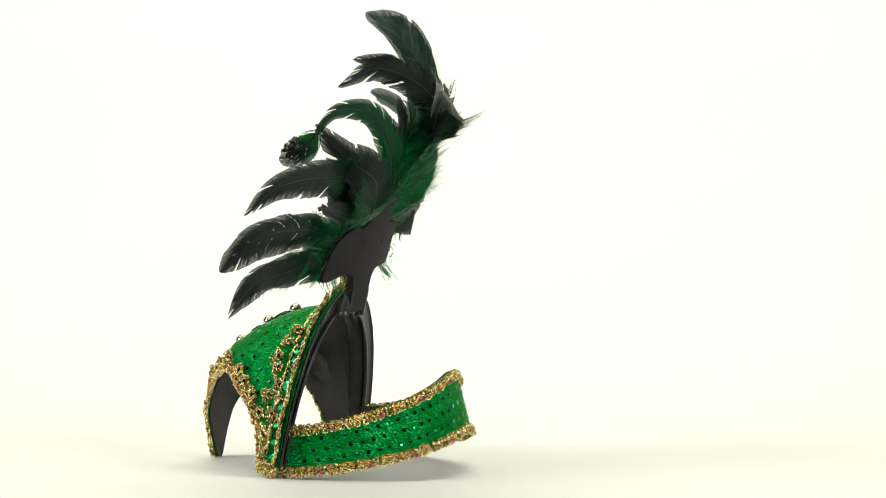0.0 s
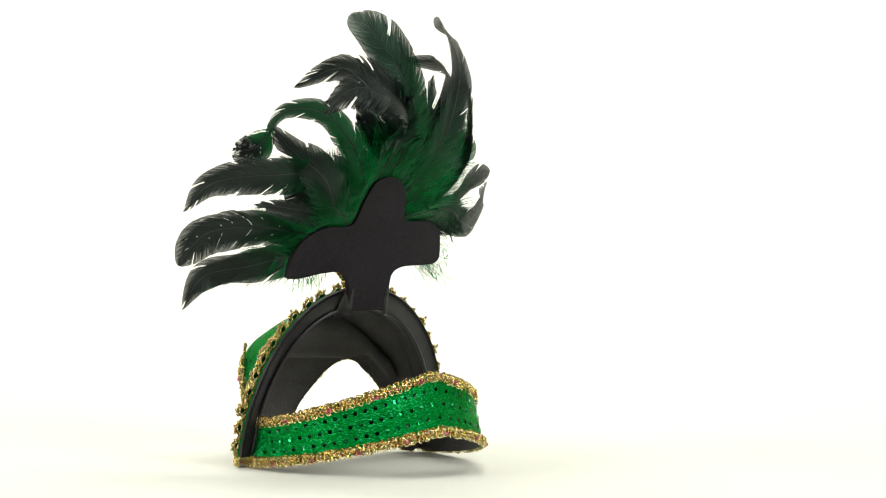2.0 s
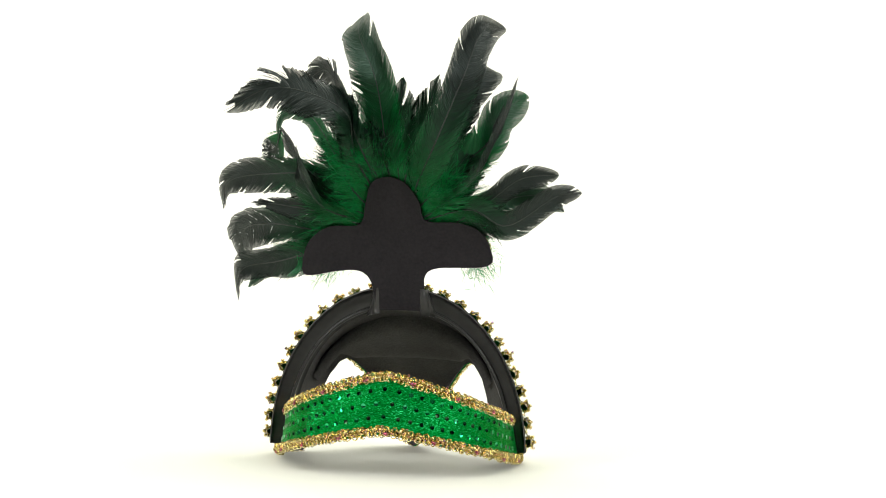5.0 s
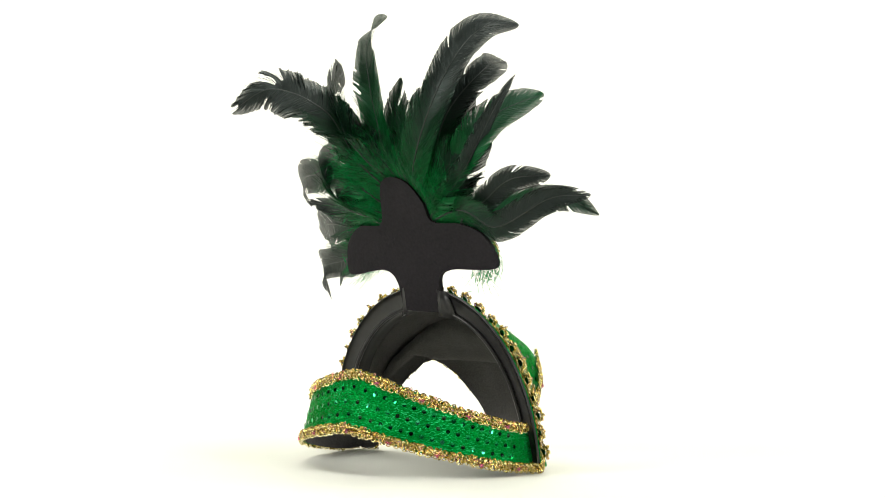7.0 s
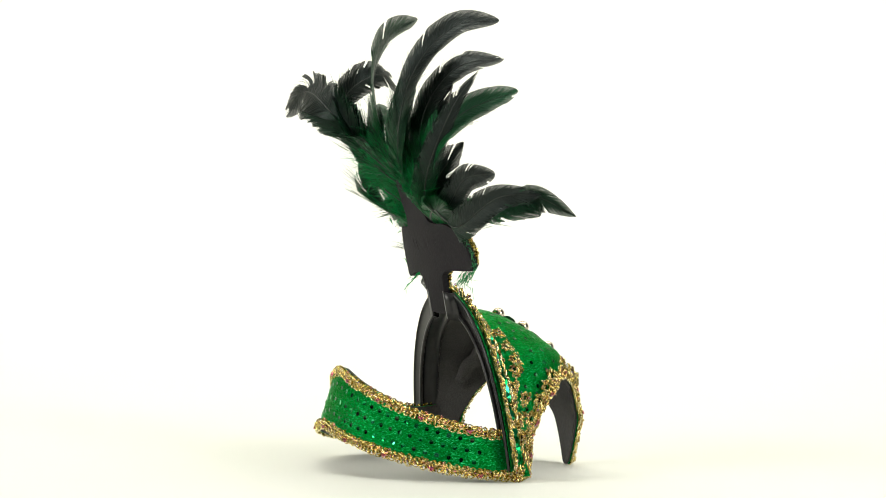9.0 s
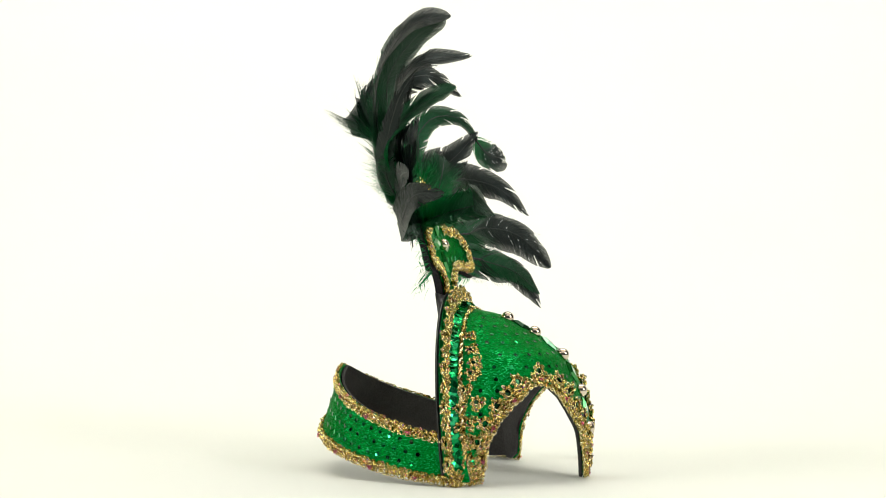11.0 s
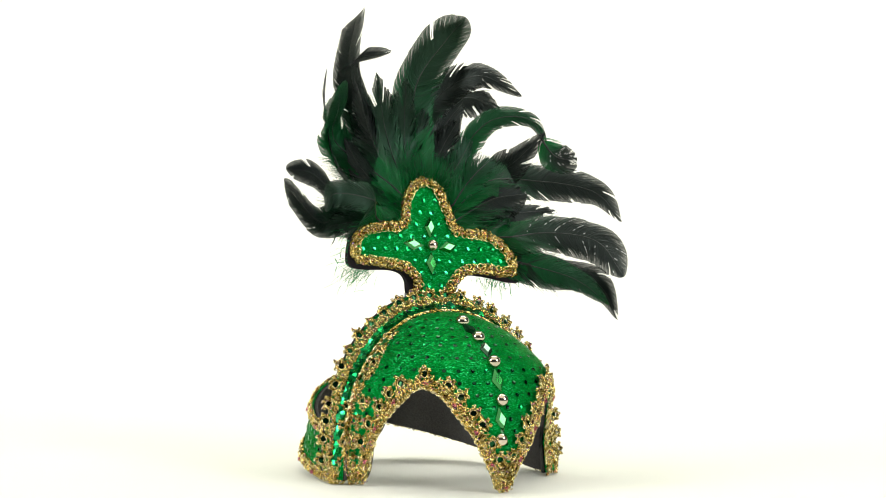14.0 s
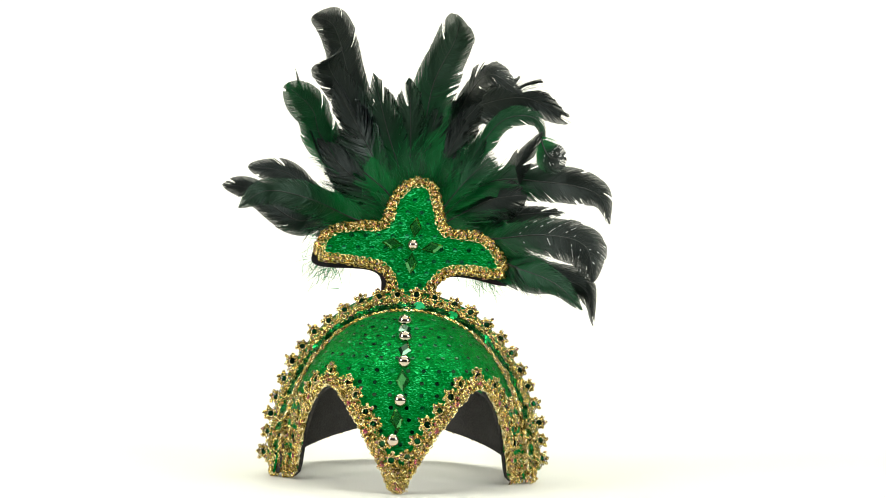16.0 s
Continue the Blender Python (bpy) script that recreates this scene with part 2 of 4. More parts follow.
class Pile:
    """Collects many small shapes into one list of vertices and faces."""

    def __init__(self):
        self.v, self.f = [], []

    def add(self, V, F):
        o = len(self.v)
        self.v += [tuple(p) for p in V]
        self.f += [tuple(i + o for i in q) for q in F]

    def ring(self, centre, axis, r, wire, major=9, minor=4, squash=1.0):
        ax = Vector(axis).normalized()
        a = ax.orthogonal().normalized()
        b = ax.cross(a)
        V, F = [], []
        for i in range(major):
            w = 2 * math.pi * i / major
            d = a * math.cos(w) + b * math.sin(w) * squash
            for k in range(minor):
                q = 2 * math.pi * k / minor
                V.append(Vector(centre) + d * (r + wire * math.cos(q)) + ax * wire * math.sin(q))
        for i in range(major):
            for k in range(minor):
                j = (i + 1) % major
                F.append((i * minor + k, j * minor + k, j * minor + (k + 1) % minor, i * minor + (k + 1) % minor))
        self.add(V, F)

    def lump(self, centre, r):
        c = Vector(centre)
        q = Euler((random.random() * 6, random.random() * 6, 0)).to_matrix()
        V = [c + q @ Vector(d) * r * random.uniform(0.8, 1.2) for d in ((1, 0, 0), (-1, 0, 0), (0, 1, 0), (0, -1, 0), (0, 0, 1), (0, 0, -1))]
        self.add(V, [(0, 2, 4), (2, 1, 4), (1, 3, 4), (3, 0, 4), (2, 0, 5), (1, 2, 5), (3, 1, 5), (0, 3, 5)])

    def wire(self, pts, r, sides=4):
        P = np.array([tuple(p) for p in pts])
        self.add(*tube(P, [r] * len(P), sides))

    def mesh(self, name, material, smooth=True):
        me = bpy.data.meshes.new(name)
        me.from_pydata(self.v, [], self.f)
        me.materials.append(material)
        if smooth:
            me.shade_smooth()
        return me


def basis(p, x, y, z):
    m = Matrix((x, y, z)).transposed().to_4x4()
    m.translation = p
    return m


# ---- the studio ----


def sweep():
    """White paper: lies flat under the helmet and curves up into the backdrop."""
    prof = [(-3.2, 0.0), (-1.5, 0.0), (0.0, 0.0), (0.42, 0.0)]
    for k in range(1, 17):
        a = math.pi / 2 * k / 16
        prof.append((0.42 + 1.5 * math.sin(a), 1.5 - 1.5 * math.cos(a)))
    prof.append((1.92, 2.9))
    xs = np.linspace(-2.4, 2.4, 9)
    V = [(x, y, z) for x in xs for y, z in prof]
    n = len(prof)
    F = [(i * n + j, i * n + n + j, i * n + n + j + 1, i * n + j + 1) for i in range(8) for j in range(n - 1)]
    ob = raw_part("ground", V, F, PAPER, None)
    return tagged(ob, "seamless white paper sweep, lit almost to pure white", "backdrop", kind="structure")


def slab(name, lo, hi, label, cat):
    bm = bmesh.new()
    bmesh.ops.create_cube(bm, size=1)
    for v in bm.verts:
        v.co = [(a + b) / 2 + c * (b - a) for a, b, c in zip(lo, hi, v.co)]
    ob = part(name, bm, WALL, None, smooth=False)
    return tagged(ob, label, cat, kind="structure")


sweep()
slab("floor", (-3.2, -3.6, -0.13), (3.2, 2.6, -0.03), "plain dark grey studio floor beneath the paper", "floor")
slab("wall_north", (-3.2, 2.6, -0.13), (3.2, 2.75, 3.1), "plain dark grey studio wall behind the paper", "wall")
slab("wall_south", (-3.2, -3.75, -0.13), (3.2, -3.6, 3.1), "plain dark grey studio wall facing the helmet", "wall")
slab("wall_west", (-3.35, -3.75, -0.13), (-3.2, 2.75, 3.1), "plain dark grey studio side wall", "wall")
slab("wall_east", (3.2, -3.75, -0.13), (3.35, 2.75, 3.1), "plain dark grey studio side wall", "wall")
slab("ceiling", (-3.35, -3.75, 3.1), (3.35, 2.75, 3.2), "plain dark grey studio ceiling", "ceiling")

# ---- the helmet ----
helmet = tagged(new("carnival_helmet"), "green sequinned helmet with gold lace and black-green feathers on white paper", "headdress")
helmet.empty_display_size = 0.05

# shape of the cap: arches in the crosswise plane, ellipses in plan
Z_CORD, W_CORD, Z_OUT, W_OUT = 0.1155, 0.0852, 0.1285, 0.0950
MID_Z = [0.0, 0.0366, 0.0621, 0.0857, 0.099, 0.108, 0.1127, 0.1155]
MID_Y = [-0.1360, -0.1370, -0.1300, -0.1165, -0.0985, -0.0810, -0.0685, -0.0530]


def arch_y(z):
    return -0.055 + 0.14 * z


def cord_point(a):
    """Point of the gold cord at the arch angle a (0: the wearer's left ear)."""
    c, s = math.cos(a), math.sin(a)
    z = Z_CORD * s ** 0.93
    return Vector((XC + W_CORD * math.copysign(abs(c) ** 0.93, c), arch_y(z) - 0.012, z))


def rim_point(a):
    c, s = math.cos(a), math.sin(a)
    z = Z_OUT * s ** 0.95
    return Vector((XC + W_OUT * math.copysign(abs(c) ** 0.95, c), arch_y(z), z))


def half_width(z):
    q = min(max(z / Z_CORD, 0.0), 1.0)
    return W_CORD * max(1 - q ** 2.15, 0.0) ** (1 / 2.15)


def cap_point(s, z):
    """Point of the cap: s runs across (-1..1), z is the height."""
    w = half_width(z)
    mid = float(np.interp(z, MID_Z, MID_Y))
    y0 = arch_y(z) - 0.012
    power = float(np.interp(z, [0.08, Z_CORD], [3.0, 2.2]))
    flat = float(np.interp(z, [0.0, 0.0256, 0.045, 0.062, 0.0785, Z_CORD], [2.1, 2.0, 1.36, 0.815, 0.48, 0.5]))
    return Vector((XC + w * s, y0 - (y0 - mid) * max(1 - abs(s) ** power, 0.0) ** flat, z))


def cap_frame(s, z):
    """Point, outward normal and tangents of the cap."""
    e = 0.003
    p = cap_point(s, z)
    ds = cap_point(min(s + e, 0.999), z) - cap_point(max(s - e, -0.999), z)
    dz = cap_point(s, min(z + 0.0008, Z_CORD - 0.0002)) - cap_point(s, max(z - 0.0008, 0))
    nrm = ds.cross(dz).normalized()
    if nrm.y > 0 and nrm.z < 0.2 or nrm.dot(p - Vector((XC, -0.05, 0.03))) < 0:
        nrm = -nrm
    return p, nrm, ds.normalized()


EDGE_S = [0.0, 0.05, 0.10, 0.17, 0.27, 0.38, 0.49, 0.60, 0.70, 0.765, 0.80, 0.822, 0.832, 0.840, 0.855, 0.89, 0.94, 1.0]
EDGE_Z = [0.000, 0.003, 0.012, 0.023, 0.037, 0.049, 0.059, 0.0665, 0.070, 0.067, 0.058, 0.044, 0.025, 0.011, 0.005, 0.0018, 0.0015, 0.0045]


def edge_z(s):
    """Height of the cut edge: nose point, eye arch, ear flap."""
    s2 = abs(s + 0.035 * max(0.0, 1 - abs(s) / 0.6))
    return float(np.interp(s2, EDGE_S, EDGE_Z))


def cap_columns():
    out = []
    for k in range(len(EDGE_S) - 1):
        n = 5 if k < 9 else 3
        out += [EDGE_S[k] + (EDGE_S[k + 1] - EDGE_S[k]) * i / n for i in range(n)]
    out = [q for q in out] + [0.88, 0.92, 0.95, 0.975, 0.99, 1.0]
    out = sorted(set(round(q, 4) for q in out ))
    return [-q for q in reversed(out) if q > 0] + out


def build_cap():
    cols = cap_columns()
    nv = 40
    pts = []
    for s in cols:
        b0 = math.asin(min(edge_z(s) / Z_CORD, 1))
        for j in range(nv):
            b = b0 + (math.radians(89.5) - b0) * j / (nv - 1)
            pts.append(cap_point(s, Z_CORD * math.sin(b)))
    shell = sheet("cap", pts, len(cols), nv, 0.0012, FABRIC, helmet, "green lurex fabric stretched over the cap", flip=False)
    inner = []
    for s in cols:
        b0 = math.asin(min((edge_z(s) + 0.0004) / Z_CORD, 1))
        for j in range(nv):
            b = b0 + (math.radians(89.5) - b0) * j / (nv - 1)
            p, nrm, _ = cap_frame(s, Z_CORD * math.sin(b))
            inner.append(p - nrm * 0.0008)
    sheet("lining", inner, len(cols), nv, 0.0022, FELT, helmet, "black felt lining", flip=True)
    return shell


cap = build_cap()


def corner_point(a):
    """Where the sequin strip turns outward into the upright brim."""
    c = cord_point(a)
    return Vector((c.x + 0.0058 * math.cos(a), arch_y(c.z) - 0.0030, c.z + 0.0058 * math.sin(a)))


def build_flange():
    n = 90
    pts, back = [], []
    for i in range(n):
        a = math.radians(3.2 + 173.6 * i / (n - 1))
        c, k, r = cord_point(a), corner_point(a), rim_point(a)
        pts += [c, c.lerp(k, 0.35), c.lerp(k, 0.7), c.lerp(k, 0.95), k.lerp(r, 0.08) + Vector((0, -0.0003, 0)), k.lerp(r, 0.35), k.lerp(r, 0.7), r]
        out = Vector((math.cos(a), 0, math.sin(a)))
        b0 = k + Vector((0, 0.0026, 0))
        r0 = r + Vector((0, 0.0026, 0))
        back += [c - out * 0.004, c.lerp(k, 0.6) - out * 0.005, b0 - out * 0.0065, b0 - out * 0.005, b0.lerp(r0, 0.5), r0]
    fl = sheet("arch_band", pts, n, 8, 0.0010, FABRIC, helmet, "green fabric band with an upright brim over the arch", flip=True)
    sheet("arch_lining", back, n, 6, 0.0018, VINYL, helmet, "black vinyl backing of the arch band", flip=True)
    line = []
    for i in range(n):
        a = math.radians(4 + 172 * i / (n - 1))
        c = cord_point(a)
        line.append((c.x - 0.0012 * math.cos(a), arch_y(c.z) + 0.0006, c.z - 0.0012 * math.sin(a)))
    V, F = tube(np.array(line), [0.0013] * n, 8)
    raw_part("arch_piping", V, F, VINYL, helmet, "glossy black piping along the arch")
    return fl


arch_band = build_flange()


def build_pad():
    # padded forehead lining inside the cap: a cushion with a round upper edge, set in from the arch
    nu, nv = 64, 16
    k = 0.91
    pts = []
    for i in range(nu):
        q = math.sin(-1.30 + 2.60 * i / (nu - 1))
        x = q * 0.80 * W_CORD
        top = k * Z_CORD * (1 - abs(x / (k * W_CORD)) ** 2.15) ** (1 / 2.15)
        low = min(max(edge_z(x / half_width(0.066)) + 0.0100, 0.074), top - 0.003)
        for j in range(nv):
            v = j / (nv - 1)
            z = low + (top - low) * v
            s = x / half_width(z)
            flat = math.copysign(min(math.hypot(s, 0.30), max(abs(s), 0.90)), s)
            p, _, _ = cap_frame(s, z)
            c, _, _ = cap_frame(flat, z)
            edge_in = min(1 - abs(q), 1 - v, v) * 5
            puff = 0.0012 + 0.0125 * min(edge_in, 1.0) ** 0.45
            pts.append(Vector((XC + x, max(p.y, c.y) + puff, z - 0.25 * puff)))
    return sheet("forehead_pad", pts, nu, nv, 0.003, FELT, helmet, "soft black forehead padding", flip=True)


build_pad()


# ---- back band ----
def band_point(a, t):
    """a: 0 at the wearer's left ear, pi at the right; t: 0 bottom, 1 top."""
    c, s = math.cos(a), math.sin(a)
    g = max(1 - abs(c), 0.0) ** 0.62
    c, s = math.copysign(abs(c) ** 0.86, c), math.copysign(abs(s) ** 0.88, s)
    top = Vector((0.0035 + 0.081 * c, -0.047 + 0.087 * s, 0.035 + 0.038 * g))
    low = Vector((0.0035 + 0.0865 * c, -0.053 + 0.105 * s, 0.0025 + 0.0275 * g))
    return low.lerp(top, t)


def build_band():
    n, k = 90, 9
    pts = [band_point(-0.13 + (math.pi + 0.26) * i / (n - 1), j / (k - 1)) for i in range(n) for j in range(k)]
    band = sheet("back_band", pts, n, k, 0.0012, FABRIC, helmet, "green lurex band closing the back", flip=False)
    inn = [band_point(-0.13 + (math.pi + 0.26) * i / (n - 1), j / (k - 1)) + Vector((-math.cos(math.pi * i / (n - 1)), -math.sin(math.pi * i / (n - 1)), 0)) * 0.0008 for i in range(n) for j in range(k)]
    sheet("band_lining", inn, n, k, 0.0022, FELT, band, "black felt lining", flip=True)
    return band


band = build_band()

# ---- gold lace ----


def braid_mesh(seed):
    """One loop of the flat gold braid: curled metallic threads, 6.4 mm long and 7 mm wide."""
    random.seed(seed)
    p = Pile()
    for sx, sy in ((-1, -1), (1, -1), (-1, 1), (1, 1)):
        p.lump((sx * 0.0016, sy * 0.0019, 0.0014), 0.00125)
    for _ in range(13):
        c = (random.uniform(-0.003, 0.003), random.uniform(-0.0036, 0.0036), random.uniform(0.0, 0.0018))
        p.ring(c, (random.gauss(0, 1.0), random.gauss(0, 1.0), 1), random.uniform(0.0007, 0.0013), random.uniform(0.0003, 0.00042), 7, 4, random.uniform(0.5, 1))
    for sx in (-1, 1):
        p.ring((0, sx * 0.0022, 0.0006), (random.gauss(0, 0.3), random.gauss(0, 0.3), 1), 0.0017, 0.00045, 10, 5)
    for _ in range(16):
        p.lump((random.uniform(-0.003, 0.003), random.uniform(-0.0034, 0.0034), random.uniform(0.0008, 0.0024)), random.uniform(0.0005, 0.0009))
    return p.mesh("braid_loop", GOLD, False)


def rosette_mesh(seed):
    """One scallop of the lace: a flower of curled gold thread over open rings, 15 mm wide and 13 mm high."""
    random.seed(seed)
    p = Pile()
    # a knobbly loop round an open eye, with three knobs on its crown
    spots = [(-0.55 + 4.24 * k / 8, 0.0037, 0.9) for k in range(9)] + [(0.62, 0.0049, 1.1), (1.57, 0.0053, 1.2), (2.52, 0.0049, 1.1)]
    for w, r, big in spots:
        c = Vector((r * math.cos(w), 0.0062 + r * math.sin(w), 0.0006))
        for _ in range(4):
            p.ring(c + Vector((random.gauss(0, 0.0005), random.gauss(0, 0.0005), random.uniform(0, 0.0014))), (random.gauss(0, 0.9), random.gauss(0, 0.9), 1), random.uniform(0.0006, 0.0011) * big, random.uniform(0.00028, 0.0004), 7, 4)
        for _ in range(4):
            p.lump(c + Vector((random.gauss(0, 0.0006), random.gauss(0, 0.0006), random.uniform(0.0005, 0.0018))), random.uniform(0.0005, 0.0008) * big)
    p.ring((0, 0.0060, 0.0012), (0.1, 0.1, 1), 0.0029, 0.0004, 12, 5)
    for sx in (-1, 1):
        p.ring((sx * 0.0058, 0.0030, 0.0006), (0.2 * sx, 0.1, 1), 0.0022, 0.00038, 12, 5)
        p.wire([(sx * 0.0078, -0.001, 0.0006), (sx * 0.0066, 0.0030, 0.0014), (sx * 0.0048, 0.0056, 0.0014), (sx * 0.0034, 0.0078, 0.0010)], 0.00033)
        p.wire([(sx * 0.001, -0.002, 0.0006), (sx * 0.0030, 0.0010, 0.0018), (sx * 0.0062, 0.0026, 0.0014), (sx * 0.0080, 0.0050, 0.0008)], 0.0003)
    for _ in range(30):
        c = (random.uniform(-0.0078, 0.0078), random.gauss(0.0004, 0.0014), random.uniform(0.0002, 0.0016))
        p.ring(c, (random.gauss(0, 1), random.gauss(0, 1), 1), random.uniform(0.0007, 0.0012), 0.00034, 7, 4)
    for _ in range(16):
        p.lump((random.uniform(-0.0078, 0.0078), random.gauss(0.0004, 0.0014), random.uniform(0.0008, 0.0022)), random.uniform(0.0005, 0.0009))
    return p.mesh("rosette", GOLD, False)


BRAIDS = [braid_mesh(11 + k) for k in range(5)]
ROSETTES = [rosette_mesh(31 + k) for k in range(5)]


def heart_mesh():
    """Pink heart of a lace flower: a few curled foil threads."""
    random.seed(77)
    p = Pile()
    for k in range(6):
        p.ring((random.gauss(0, 0.0007), random.gauss(0, 0.0007), random.uniform(0, 0.0006)), (random.gauss(0, 0.7), random.gauss(0, 0.7), 1), 0.0007, 0.00026, 7, 4)
    return p.mesh("flower_heart", PINK, False)


def eye_mesh():
    """Dark foil disc that fills the eye of a lace loop."""
    me = bpy.data.meshes.new("eye")
    V = [(0, 0, 0.0002)] + [(0.0027 * math.cos(k * math.pi / 5), 0.0027 * math.sin(k * math.pi / 5), 0) for k in range(10)]
    me.from_pydata(V, [], [(0, 1 + k, 1 + (k + 1) % 10) for k in range(10)])
    me.materials.append(SEQUIN_UNLIT)
    return me


HEART, EYE = heart_mesh(), eye_mesh()
random.seed(5)


def along(P, N, pitch, meshes, name, parent, inward=0.0, turn=False, jitter=0.1, scale=1.0, hearts=0):
    """Sets one piece of lace after another along P, with the normals N; +y of a piece points to the side."""
    L = length(P)
    n = max(int(L / pitch), 2)
    s = np.concatenate([[0], np.cumsum(np.linalg.norm(np.diff(P, axis=0), axis=1))])
    for k in range(n):
        u = (k + 0.5) / n * L
        p = Vector([np.interp(u, s, P[:, i]) for i in range(3)])
        q = Vector([np.interp(min(u + 0.002, L), s, P[:, i]) for i in range(3)]) - Vector([np.interp(max(u - 0.002, 0), s, P[:, i]) for i in range(3)])
        nn = Vector([np.interp(u, s, N[:, i]) for i in range(3)]).normalized()
        x = q.normalized()
        y = nn.cross(x).normalized()
        if turn:
            x, y = -x, -y
        z = x.cross(y)
        m = basis(p + y * inward, x, y, z) @ pose(0, 0, 0, random.gauss(0, 40 * jitter), random.gauss(0, 40 * jitter), random.gauss(0, 60 * jitter))
        m = m @ Matrix.Diagonal((scale * random.uniform(0.92, 1.12), scale * random.uniform(0.92, 1.1), scale * random.uniform(0.9, 1.2), 1))
        share(name, meshes[(k * 7 + random.randrange(2)) % len(meshes)], m, parent)
        if name == "rosette":
            share("lace_eye", EYE, m @ pose(0, 0.0060, 0.0002), parent)
        if hearts and k % hearts == 0:
            share("flower_heart", HEART, m @ pose(0, -0.0012, 0.0024), parent)


def cord_part(name, P, r, parent, label, waves=0):
    """Twisted gold cord: two strands wound round the line P."""
    p = Pile()
    L = length(P)
    n = int(L / 0.0012)
    Q = even([Vector(q) for q in P], n)
    T = np.gradient(Q, axis=0)
    T /= np.linalg.norm(T, axis=1, keepdims=True)
    for ph in (0, math.pi):
        line = []
        for i in range(n):
            a = np.cross(T[i], (0.3, 0.8, 0.5))
            a /= np.linalg.norm(a)
            b = np.cross(T[i], a)
            w = i * 0.9 + ph
            line.append(Q[i] + r * 0.6 * (math.cos(w) * a + math.sin(w) * b))
        for k in range(0, n - 1, 6):
            p.wire(line[k:k + 7], r * 0.75, 5)
    for i in range(0, n, 2):
        p.ring(Q[i] + np.random.normal(0, r * 0.4, 3), np.random.normal(0, 1, 3), r * 1.1, r * 0.28, 7, 4)
    return raw_part(name, p.v, p.f, GOLD_PLAIN, parent, label)


def edge_line(lo=-0.842, hi=0.842, n=260, up=0.0):
    P, N = [], []
    cols = [lo + (hi - lo) * i / (n - 1) for i in range(n)]
    fine = []
    for s in cols:
        z = edge_z(s) + up
        p, nrm, _ = cap_frame(s, max(z, 0.002))
        fine.append((p, nrm))
    pts = np.array([tuple(f[0]) for f in fine])
    nrm = np.array([tuple(f[1]) for f in fine])
    L = np.concatenate([[0], np.cumsum(np.linalg.norm(np.diff(pts, axis=0), axis=1))])
    u = np.linspace(0, L[-1], n)
    return (np.stack([np.interp(u, L, pts[:, k]) for k in range(3)], 1), np.stack([np.interp(u, L, nrm[:, k]) for k in range(3)], 1))


